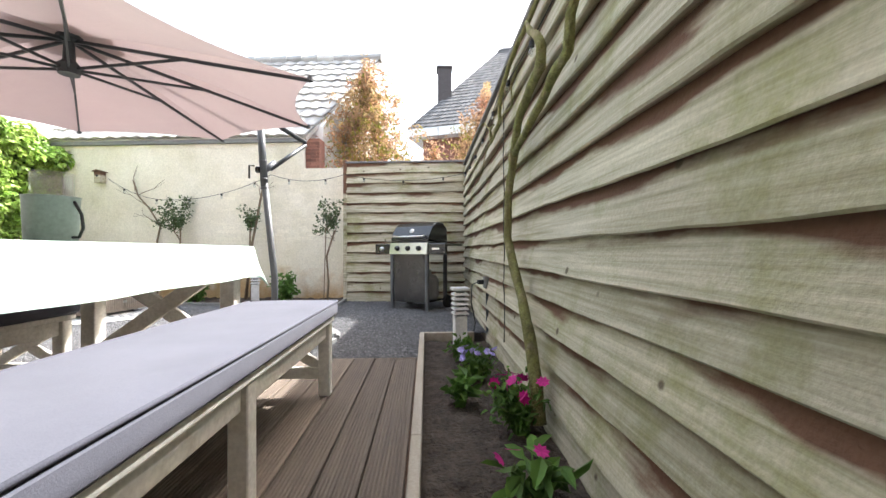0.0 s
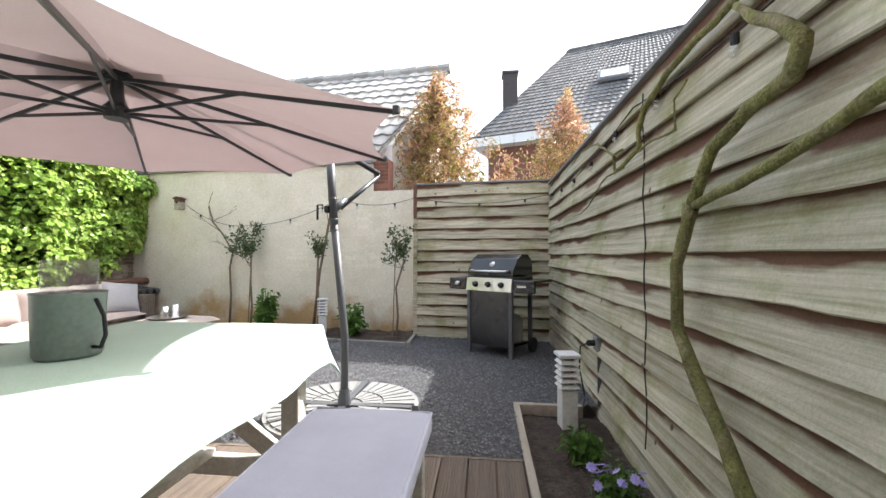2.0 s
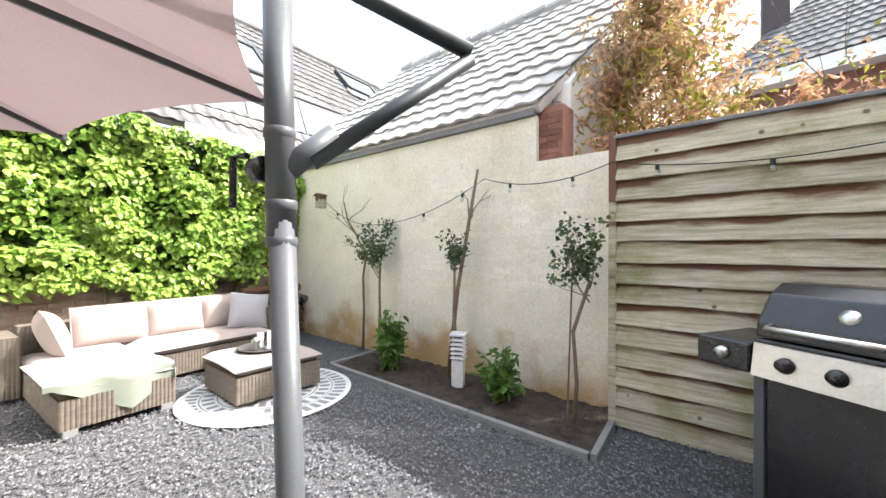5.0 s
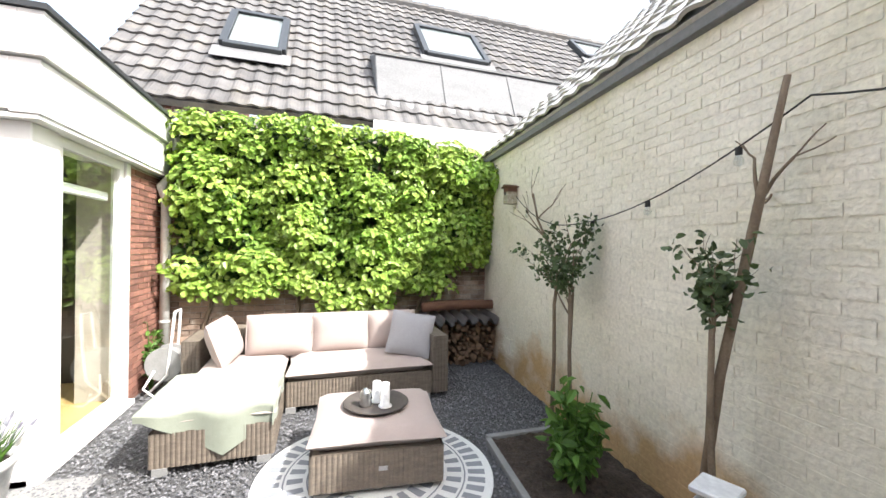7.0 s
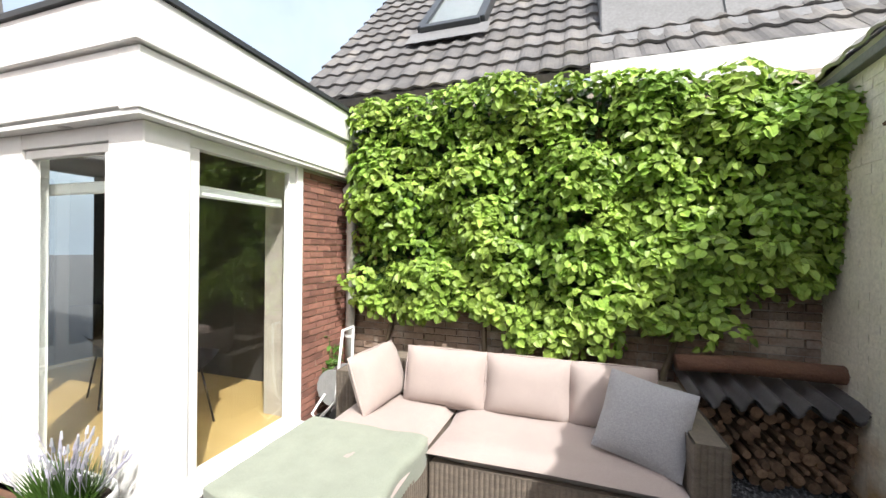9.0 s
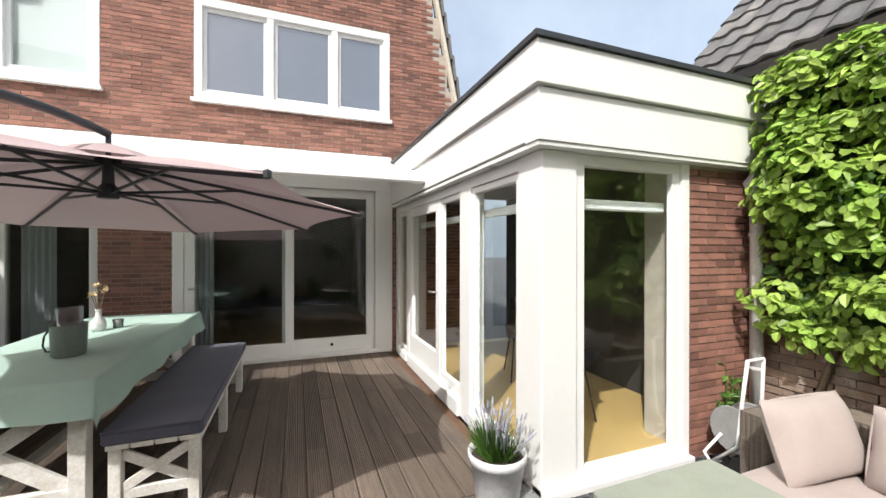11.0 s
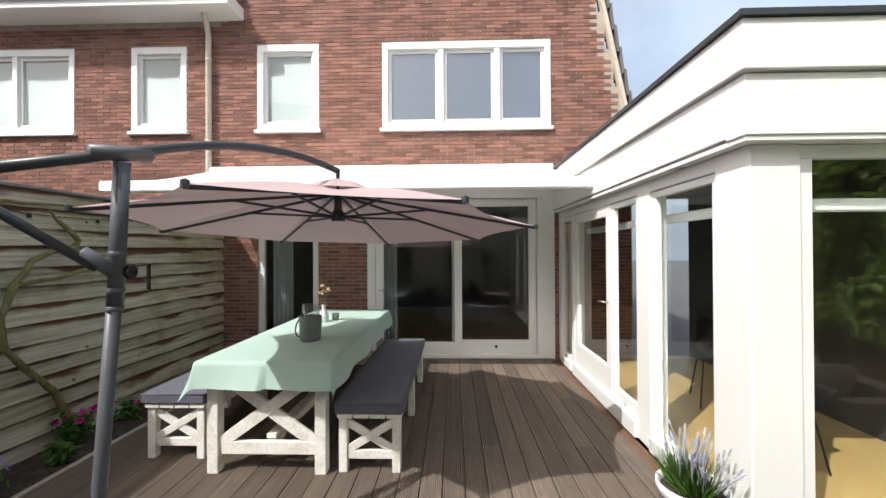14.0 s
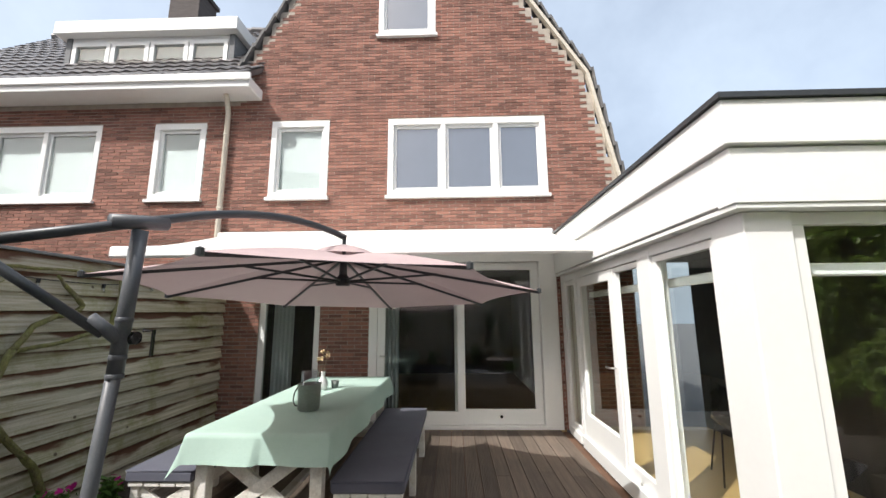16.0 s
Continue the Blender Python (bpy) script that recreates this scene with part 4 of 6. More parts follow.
put("pipe", Shape().tube([(0.75, HY + 0.22, 5.03), (0.75, HY + 0.18, 4.95), (0.78, HY + 0.07, 4.78), (0.78, HY + 0.07, 2.3), (0.78, HY + 0.07, 0.0)], 0.04, 10), CREAM, dp, smooth=True)
for z in (4.4, 3.2, 2.0, 0.9):
    put("bracket", Shape().lathe([(0.044, 0), (0.05, 0.01), (0.044, 0.03)], 10, (0.78, HY + 0.07, z)), CREAM, dp)
pantile_roof("roof_neighbour", "dark pantiled roof above the white gutter", (0.5, HY + 0.38, 5.24), (7.0, HY + 0.38, 5.24), (7.0, HY - 2.6, 8.4), (-1.2, HY - 2.6, 8.4), TILE_DARK, 0.21, 0.30)
dorm = thing("dormer", "white flat-roofed dormer with a row of sashes", "dormer")
DY = HY - 0.35
for x in (1.05, 4.05):
    put("cheek", Shape().box(x, x + 0.10, DY - 2.0, DY, 5.5, 6.55), LEAD, dorm)
put("roof", Shape().box(0.95, 4.28, DY - 2.2, DY + 0.14, 6.55, 6.80), WHITE, dorm, bevel=0.01)
put("front", Shape().box(1.15, 4.05, DY - 0.08, DY - 0.02, 5.55, 5.72).box(1.15, 4.05, DY - 0.08, DY - 0.02, 6.44, 6.55), WHITE, dorm)
for k in range(4):
    xa = 1.17 + k * 0.72
    sash = put("sash", Shape().box(xa, xa + 0.70, DY - 0.07, DY, 5.70, 5.79).box(xa, xa + 0.70, DY - 0.07, DY, 6.38, 6.46).box(xa, xa + 0.08, DY - 0.07, DY, 5.79, 6.38).box(xa + 0.62, xa + 0.70, DY - 0.07, DY, 5.79, 6.38), WHITE, dorm, bevel=0.004)
    put("pane", Shape().box(xa + 0.075, xa + 0.625, DY - 0.04, DY - 0.034, 5.78, 6.39), GLASS, sash)
    put("curtain", Shape().box(xa + 0.08, xa + 0.62, DY - 0.10, DY - 0.09, 5.78, 6.39), CURTAIN, sash)
shaped("chimney_stack", Shape().box(2.9, 3.6, -3.0, -2.4, 7.6, 8.9).box(2.85, 3.65, -3.05, -2.35, 8.9, 9.0), CHIMNEY, "dark brick chimney stack on the tiled roof", "chimney", bevel=0.01)

# awning folded over the doors
aw = thing("awning", "white half-unrolled awning over the sliding doors", "awning")
put("cassette", Shape().box(-4.25, 0.70, HY + 0.02, HY + 0.20, 2.64, 2.80), WHITE, aw, bevel=0.015)
put("front_bar", Shape().box(-4.37, 0.98, 1.01, 1.09, 2.21, 2.34), WHITE, aw, bevel=0.02)
put("fabric", Shape().grid(lambda u, v: Vector((-4.2 - 0.12 * v + (4.88 + 0.36 * v) * u, HY + 0.2 + (1.02 - HY - 0.2) * v, 2.73 - 0.42 * v - 0.02 * math.sin(3.14 * v))), 8, 4), AWNING_CLOTH, aw, "pale awning fabric, half unrolled")
for x, k in ((-4.05, 0.8), (0.5, -0.8)):
    put("arm", Shape().beam((x, HY + 0.22, 2.58), (x + k, 0.35, 2.40), 0.04, 0.05), WHITE, aw)
    put("arm", Shape().beam((x + k, 0.35, 2.40), (x, 1.03, 2.26), 0.035, 0.045), WHITE, aw)

# ---- dining set ----


def cross_frame(s, y, x0, x1, z0, z1, t=0.03, w=0.065):
    """An X of two boards between two legs, with a rail beneath."""
    s.beam((x0, y, z0), (x1, y, z1), w, t, (0, 1, 0))
    s.beam((x0, y + 0.004, z1), (x1, y + 0.004, z0), w, t, (0, 1, 0))


table = thing("dining_table", "long white trestle garden table with crossed end braces", "table", (-1.5, 1.2, 0))
TX0, TX1, TY0, TY1, TH = -1.93, -1.08, 0.16, 2.43, 0.80


def local(ob, name, shape, mat, label="", **kw):
    """A part given in world places, put under ob."""
    o = put(name, moved(shape, Matrix.Translation(-ob.location)), mat, ob, label, **kw)
    return o


for x in (TX0 + 0.04, TX1 - 0.04):
    for y in (TY0 + 0.04, TY1 - 0.04):
        local(table, "leg", Shape().box(x - 0.04, x + 0.04, y - 0.04, y + 0.04, 0, TH - 0.03), BENCH_WHITE, bevel=0.004)
for y in (TY0 + 0.04, TY1 - 0.04):
    s = Shape()
    s.beam((TX0 + 0.075, y, 0.20), (TX1 - 0.075, y, TH - 0.10), 0.03, 0.085)
    local(table, "brace", s, BENCH_WHITE, bevel=0.003)
    s = Shape()
    s.beam((TX0 + 0.075, y + 0.006, TH - 0.10), (TX1 - 0.075, y + 0.006, 0.20), 0.03, 0.085)
    local(table, "brace", s, BENCH_WHITE, bevel=0.003)
    local(table, "rail", Shape().box(TX0 + 0.082, TX1 - 0.082, y - 0.02, y + 0.02, 0.13, 0.22), BENCH_WHITE, bevel=0.004)
    local(table, "apron", Shape().box(TX0 + 0.082, TX1 - 0.082, y - 0.015, y + 0.015, TH - 0.13, TH - 0.032), BENCH_WHITE, bevel=0.003)
for x in (TX0 + 0.03, TX1 - 0.03):
    local(table, "apron", Shape().box(x - 0.015, x + 0.015, TY0 + 0.082, TY1 - 0.082, TH - 0.13, TH - 0.032), BENCH_WHITE, bevel=0.003)
local(table, "stretcher", Shape().box(-1.55, -1.48, TY0 + 0.06, TY1 - 0.06, 0.225, 0.26), BENCH_WHITE, bevel=0.004)
for k in range(6):
    w = (TX1 - TX0 + 0.06) / 6
    local(table, "top_board", Shape().box(TX0 - 0.03 + k * w, TX0 - 0.03 + (k + 1) * w - 0.004, TY0 - 0.05, TY1 + 0.03, TH - 0.03, TH), BENCH_WHITE, bevel=0.003)


def cloth_sheet(x0, x1, y0, y1, z, drop, flare, wave):
    """A cloth lying on a table top and hanging over its edges in soft folds, longer at the corners."""
    def fn(u, v):
        X, Y = (u - 0.5) * (x1 - x0 + 2 * drop), (v - 0.5) * (y1 - y0 + 2 * drop)
        hx, hy = (x1 - x0) / 2, (y1 - y0) / 2
        ox, oy = max(0, abs(X) - hx), max(0, abs(Y) - hy)
        o = math.hypot(ox, oy) if ox and oy else max(ox, oy)
        sx, sy = math.copysign(1, X), math.copysign(1, Y)
        fold = wave * o / drop * math.sin((X if oy > ox else Y) * 9 + sx * 1.3)
        px = sx * min(abs(X), hx) + (sx * (flare * ox + 0.006) + (fold * sx)) * (1 if ox else 0)
        py = sy * min(abs(Y), hy) + (sy * (flare * oy + 0.006) + (fold * sy)) * (1 if oy else 0)
        return Vector(((x0 + x1) / 2 + px, (y0 + y1) / 2 + py, z - o * 0.97 + (0.003 if o else 0.0) + 0.0015 * noise.noise(Vector((X * 4, Y * 4, 0)))))
    return Shape().grid(fn, 56, 90)


shaped("tablecloth", cloth_sheet(-1.98, -1.03, 0.09, 2.48, TH + 0.008, 0.19, 0.22, 0.018), CLOTH, "pale mint green tablecloth draped over the garden table", "tablecloth", smooth=True)


def bench(at, label, group):
    """A white bench with crossed end frames and a long grey pad; its length runs along y."""
    b = thing("garden_bench", label, "bench", at, group)
    w, L, h = 0.44, 1.95, 0.42
    for x in (-w / 2 + 0.03, w / 2 - 0.03):
        for y in (-L / 2 + 0.03, 0.0, L / 2 - 0.03):
            put("leg", Shape().box(x - 0.03, x + 0.03, y - 0.03, y + 0.03, 0, h - 0.03), BENCH_WHITE, b, bevel=0.004)
        put("side_rail", Shape().box(x - 0.012, x + 0.012, -L / 2 + 0.06, -0.032, h - 0.11, h - 0.032).box(x - 0.012, x + 0.012, 0.032, L / 2 - 0.06, h - 0.11, h - 0.032), BENCH_WHITE, b, bevel=0.003)
    for y in (-L / 2 + 0.03, L / 2 - 0.03):
        put("brace", Shape().beam((-w / 2 + 0.055, y, 0.15), (w / 2 - 0.055, y, h - 0.07), 0.024, 0.055), BENCH_WHITE, b, bevel=0.003)
        put("brace", Shape().beam((-w / 2 + 0.055, y + 0.005, h - 0.07), (w / 2 - 0.055, y + 0.005, 0.15), 0.024, 0.055), BENCH_WHITE, b, bevel=0.003)
        put("rail", Shape().box(-w / 2 + 0.061, w / 2 - 0.061, y - 0.015, y + 0.015, 0.09, 0.15), BENCH_WHITE, b, bevel=0.003)
    for k in range(4):
        x = -w / 2 - 0.01 + k * 0.116
        put("slat", Shape().box(x, x + 0.108, -L / 2 - 0.02, L / 2 + 0.02, h - 0.03, h), BENCH_WHITE, b, bevel=0.004)
    return b


def pad(at, label):
    w, L, t = 0.49, 2.02, 0.085
    ob = thing("bench_pad", label, "seat pad", at, "bench pads")
    top = Shape().grid(lambda u, v: Vector(((u - 0.5) * (w - 0.012), (v - 0.5) * (L - 0.012), t + 0.005 * noise.noise(Vector((u * 2, v * 7, at[0]))) * min(1, 8 * u, 8 - 8 * u) - 0.008 * (abs(2 * u - 1) ** 8 + abs(2 * v - 1) ** 30) / 2)), 14, 48)
    put("top_cover", top, CUSHION_GREY, ob, smooth=True)
    put("filling", Shape().box(-w / 2, w / 2, -L / 2, L / 2, 0.0, t - 0.008), CUSHION_GREY, ob, bevel=0.014)
    edge = [Vector((sx * (w / 2 - 0.004), sy * (L / 2 - 0.004), t - 0.008)) for sx, sy in ((-1, -1), (1, -1), (1, 1), (-1, 1), (-1, -1))]
    for p, q in zip(edge, edge[1:]):
        put("piping", Shape().tube([p, (p + q) / 2, q], 0.006, 8), CUSHION_GREY, ob, smooth=True)
    return ob


b_east = bench((-0.715, 1.26, 0), "white painted wooden bench with crossed end braces", "benches at the table")
b_west = copy_thing(b_east, pose(-2.23, 1.42, 0))
pad((-0.715, 1.26, 0.421), "long grey padded seat cushion tied to a bench")
pad((-2.23, 1.42, 0.421), "long grey padded seat cushion tied to a bench")

JX, JY, TZ = -1.60, 1.83, TH + 0.010
jug = thing("lantern_jug", "grey-green enamel holder with clear glass cylinder and leather handle", "lantern", (JX, JY, TZ))
put("holder", Shape().lathe([(0.0, 0.0), (0.080, 0.0), (0.087, 0.012), (0.094, 0.20), (0.097, 0.206), (0.090, 0.206), (0.083, 0.02), (0.0, 0.015)], 32), JUG_GREY, jug, smooth=True)
put("glass_cylinder", Shape().lathe([(0.071, 0.021), (0.073, 0.31), (0.070, 0.31), (0.068, 0.026)], 32), JAR_GLASS, jug, "clear glass cylinder", smooth=True)
put("handle", Shape().tube([(0.094, 0, 0.185), (0.125, 0, 0.13), (0.132, 0, 0.07), (0.115, 0, 0.03), (0.086, 0, 0.03)], 0.006, 6), RUBBER, jug, "dark leather strap handle", smooth=True)
put("bark_filling", Shape().lathe([(0.0, 0.14), (0.04, 0.155), (0.066, 0.14)], 12), LOG, jug)
vase = thing("bud_vase", "white ceramic bud vase holding dried cream flowers", "vase", (-1.42, 0.96, TZ))
put("body", Shape().lathe([(0.0, 0.0), (0.04, 0.0), (0.055, 0.03), (0.05, 0.08), (0.022, 0.12), (0.020, 0.17), (0.026, 0.18), (0.016, 0.175), (0.016, 0.12), (0.0, 0.1)], 24), POT_WHITE, vase, smooth=True)
s, f = Shape(), Shape()
for k in range(5):
    a = k * 1.3
    tip = Vector((0.05 * math.cos(a), 0.05 * math.sin(a), 0.30 + 0.02 * k))
    s.tube([(0, 0, 0.12), tip * 0.6 + Vector((0, 0, 0.06)), tip], 0.003, 5)
    for j in range(10):
        leaf_at(f, tip, rand_dir(0.5), 0.035, 0.02)
put("stems", s, TWIG, vase)
put("blooms", f, material("dried_cream_petal", (0.66, 0.52, 0.32), (0.5, 0.36, 0.2), 0.8, island=0.3, bump=0), vase, "dried cream petals", kind="stuff")
tg = thing("tea_light_glass", "small grey glass tea-light cup on the table", "candle holder", (-1.52, 0.86, TZ))
put("cup", Shape().lathe([(0.0, 0.0), (0.035, 0.0), (0.04, 0.075), (0.036, 0.075), (0.032, 0.01), (0.0, 0.01)], 20), JUG_GREY, tg, smooth=True)

# ---- cantilever umbrella ----
UX, UY = -2.0, 2.38
MX, MY = -1.284, 3.475
umb = thing("cantilever_umbrella", "dusty pink octagonal cantilever parasol on a dark mast", "parasol")
R, RIM, PEAK = 1.39, 1.715, 2.0
tilt = pose(UX, UY, RIM + 0.015, 3.4, -0.4, 0) @ pose(0, 0, 0, 0, 0, 17)
tips = [tilt @ Vector((R * math.cos(math.pi * (k + 0.5) / 4), R * math.sin(math.pi * (k + 0.5) / 4), 0)) for k in range(8)]
peak = tilt @ Vector((0, 0, PEAK - RIM))
canopy = Shape()
for k in range(8):
    a, b = tips[k], tips[(k + 1) % 8]

    def gore(u, v, a=a, b=b):
        rim = a.lerp(b, u)
        sag = 0.07 * 4 * u * (1 - u)
        rim = rim.lerp(Vector((UX, UY, rim.z)), sag)
        p = peak.lerp(rim, v)
        p.z += 0.03 * math.sin(math.pi * v) - 0.045 * 4 * u * (1 - u) * v * (1 - v) * 2
        return p
    canopy.grid(gore, 8, 10)
put("canopy", canopy, CANOPY, umb, smooth=True)
put("vent_cap", Shape().lathe([(0.26, 0.03), (0.15, 0.085), (0.02, 0.12)], 8, peak - Vector((0, 0, 0.045))), CANOPY, umb)
hub = peak - Vector((0, 0, 0.20))
put("hub", Shape().lathe([(0.0, -0.03), (0.05, -0.03), (0.055, 0.02), (0.03, 0.05), (0.025, 0.15), (0.06, 0.16), (0.06, 0.19), (0.0, 0.20)], 12, hub), DARK_METAL, umb)
for p in tips:
    rib = put("rib", Shape().beam(peak - Vector((0, 0, 0.035)), p - Vector((0, 0, 0.012)), 0.011, 0.018), DARK_METAL, umb)
    mid = (peak - Vector((0, 0, 0.035))).lerp(p, 0.5)
    put("strut", Shape().beam(hub, mid, 0.009, 0.015), DARK_METAL, rib)
    put("tip_cap", Shape().lathe([(0.0, -0.02), (0.016, -0.016), (0.016, 0.012), (0.0, 0.02)], 8, p), DARK_METAL, rib)
mast_top = Vector((-1.425, 3.52, 1.95))
put("mast", Shape().tube([(MX, MY, 0.06), (MX, MY, 0.55), Vector((MX, MY, 0)).lerp(mast_top, 0.74)], 0.0275, 20), GREY_METAL, umb, "grey coated steel mast", smooth=True)
put("mast_upper", Shape().tube([Vector((MX, MY, 0)).lerp(mast_top, 0.68), mast_top], 0.031, 20), GREY_METAL, umb, smooth=True)
for q in (0.68, 0.72, 0.80):
    p = Vector((MX, MY, 0)).lerp(mast_top, q)
    put("collar", Shape().lathe([(0.031, -0.011), (0.0335, -0.008), (0.0335, 0.008), (0.031, 0.011)], 20, p), GREY_METAL, umb, smooth=True)
arm_end = peak + Vector((0, 0, 0.13))
back = Vector((-1.15, 3.90, 1.83))
arm_pts = [back, mast_top + Vector((0.0, 0.02, 0.03))] + [mast_top.lerp(arm_end, u / 12) + Vector((0, 0, 0.03 + 0.40 * u / 12 * (1 - u / 12) - 0.03 * u / 12)) for u in range(1, 13)]
put("arm", Shape().tube(arm_pts, 0.022, 12), DARK_METAL, umb, "curved dark arm", smooth=True)
put("arm_sleeve", Shape().tube([mast_top + Vector((0.05, 0.10, 0.02)), mast_top + Vector((-0.05, -0.09, 0.05))], 0.032, 12), GREY_METAL, umb, smooth=True)
put("hanger", Shape().tube([arm_end, peak + Vector((0, 0, 0.06)), peak - Vector((0, 0, 0.1))], 0.014, 8), DARK_METAL, umb, smooth=True)
joint = Vector((MX, MY, 0)).lerp(mast_top, 0.76)
put("strut_bar", Shape().tube([back - Vector((0, 0, 0.02)), joint + Vector((0.04, 0.05, 0.02))], 0.019, 12), DARK_METAL, umb, "diagonal dark brace", smooth=True)
put("slide_joint", Shape().tube([joint + Vector((0.06, 0.095, 0.09)), joint + Vector((0, 0, -0.01))], [0.024, 0.028], 14), GREY_METAL, umb, smooth=True)
crank = put("crank_box", Shape().lathe([(0.0, -0.018), (0.028, -0.014), (0.028, 0.014), (0.0, 0.018)], 16, (0, 0, 0), Matrix.Translation(joint + Vector((-0.036, -0.024, 0.0))) @ pose(0, 0, 0, 0, 90, 0)), BLACK, umb, bevel=0.004)
put("crank_handle", Shape().tube([joint + Vector((-0.06, -0.04, 0.03)), joint + Vector((-0.10, -0.05, 0.03)), joint + Vector((-0.10, -0.05, -0.08))], 0.008, 8), BLACK, crank)
bse = put("base_cross", Shape().beam((MX - 0.5, MY, 0.03), (MX + 0.5, MY, 0.03), 0.05, 0.04).beam((MX, MY - 0.5, 0.032), (MX, MY - 0.03, 0.032), 0.05, 0.04).beam((MX, MY + 0.03, 0.032), (MX, MY + 0.5, 0.032), 0.05, 0.04), GREY_METAL, umb)
put("base_socket", Shape().lathe([(0.05, 0.05), (0.045, 0.10), (0.035, 0.16), (0.03, 0.16)], 12, (MX, MY, 0)), GREY_METAL, umb)
for q in range(4):
    slab = thing("base_slab", "quarter-round grey concrete parasol weight with fan relief", "weight", (MX, MY, 0.002), "parasol weights")
    a0 = q * math.pi / 2 + 0.06
    a1 = (q + 1) * math.pi / 2 - 0.06
    s = Shape()
    pts = [(0.05, a0), (0.05, a1)] + [(0.52, a1 + (a0 - a1) * i / 12) for i in range(13)]
    off = Vector((0.03 * math.cos((a0 + a1) / 2), 0.03 * math.sin((a0 + a1) / 2), 0))
    flat = [off + Vector((r * math.cos(a), r * math.sin(a), 0)) for r, a in pts]
    n = len(flat)
    s.add([p for p in flat] + [p + Vector((0, 0, 0.035)) for p in flat], [tuple(range(n)), tuple(range(2 * n - 1, n - 1, -1))] + [(i, n + i, n + (i + 1) % n, (i + 1) % n) for i in range(n)])
    put("body", s, CONCRETE, slab)
    for r0, r1, m in ((0.10, 0.24, 5), (0.26, 0.49, 8)):
        for i in range(m):
            b0, b1 = a0 + (a1 - a0) * (i + 0.12) / m, a0 + (a1 - a0) * (i + 0.88) / m
            c = [off + Vector((r * math.cos(a), r * math.sin(a), z)) for z in (0.035, 0.047) for r, a in ((r0, b0), (r1, b0), (r1, b1), (r0, b1))]
            put("relief", Shape().add(c, [(4, 5, 6, 7), (0, 4, 7, 3), (0, 1, 5, 4), (1, 2, 6, 5), (2, 3, 7, 6)]), CONCRETE, slab)

# ---- barbecue ----
bq = thing("barbecue", "black gas barbecue with steel control panel and closed hood", "barbecue", (0.02, 4.62, 0))
W, D = 0.52, 0.42


def bput(*a, **k):
    return put(a[0], a[1], a[2], bq, *(a[3:]), **k)


for x in (-W / 2, W / 2):
    for y in (-D / 2, D / 2):
        bput("leg", Shape().box(x - 0.02, x + 0.02, y - 0.02, y + 0.02, 0.05 if y > 0 else 0.0, 0.72), GREY_METAL, bevel=0.003)
bput("cabinet_front", Shape().box(-W / 2 + 0.022, W / 2 - 0.022, -D / 2 - 0.008, -D / 2 + 0.012, 0.10, 0.70), BLACK, "black cabinet door", bevel=0.005)
bput("side_panel", Shape().box(-W / 2 - 0.004, -W / 2 + 0.012, -D / 2 + 0.022, D / 2 - 0.022, 0.10, 0.70), BLACK)
bput("bottom_shelf", Shape().box(-W / 2 + 0.02, W / 2 - 0.02, -D / 2 + 0.02, D / 2 - 0.02, 0.10, 0.12), BLACK)
bput("firebox", Shape().box(-W / 2 - 0.03, W / 2 + 0.03, -D / 2, D / 2 + 0.02, 0.72, 0.86), BLACK, bevel=0.01)
panel = bput("control_panel", Shape().add([(-W / 2 - 0.02, -D / 2 - 0.04, 0.70), (W / 2 + 0.02, -D / 2 - 0.04, 0.70), (W / 2 + 0.02, -D / 2 - 0.015, 0.84), (-W / 2 - 0.02, -D / 2 - 0.015, 0.84),
                                           (-W / 2 - 0.02, -D / 2 - 0.002, 0.70), (W / 2 + 0.02, -D / 2 - 0.002, 0.70), (W / 2 + 0.02, -D / 2 - 0.002, 0.84), (-W / 2 - 0.02, -D / 2 - 0.002, 0.84)],
                                          [(0, 1, 2, 3), (7, 6, 5, 4), (0, 4, 5, 1), (2, 6, 7, 3), (0, 3, 7, 4), (1, 5, 6, 2)]), STEEL, "brushed steel control panel")
for x in (-0.16, 0.0, 0.16):
    put("knob", Shape().lathe([(0.0, 0.035), (0.022, 0.035), (0.03, 0.008), (0.034, 0.0)], 16, (0, 0, 0), pose(x, -D / 2 - 0.03, 0.77, 80, 0, 0)), BLACK, panel, smooth=True)
hood = Shape()
hp = [(-D / 2 + 0.0, 0.865), (-D / 2 + 0.01, 0.93), (-D / 2 + 0.10, 1.05), (-0.02, 1.10), (0.12, 1.10), (D / 2 + 0.01, 1.03), (D / 2 + 0.02, 0.865)]
n = len(hp)
hood.add([(-W / 2 - 0.025, y, z) for y, z in hp] + [(W / 2 + 0.025, y, z) for y, z in hp], [tuple(range(n - 1, -1, -1)), tuple(range(n, 2 * n))] + [(i, (i + 1) % n, n + (i + 1) % n, n + i) for i in range(n)])
hd = bput("hood", hood, BLACK, "black enamel hood", bevel=0.012, segments=2)
put("hood_handle", Shape().tube([(-W / 2 + 0.04, -D / 2 - 0.0, 0.925), (-W / 2 + 0.04, -D / 2 - 0.05, 0.915), (W / 2 - 0.04, -D / 2 - 0.05, 0.915), (W / 2 - 0.04, -D / 2 - 0.0, 0.925)], 0.012, 8), STEEL, hd, "steel bar handle", smooth=True)
put("thermometer", Shape().lathe([(0.0, 0.012), (0.028, 0.012), (0.033, 0.0)], 20, (0, 0, 0), pose(0.0, -D / 2 + 0.055, 0.99, 53, 0, 0)), STEEL, hd, "round steel thermometer", smooth=True)
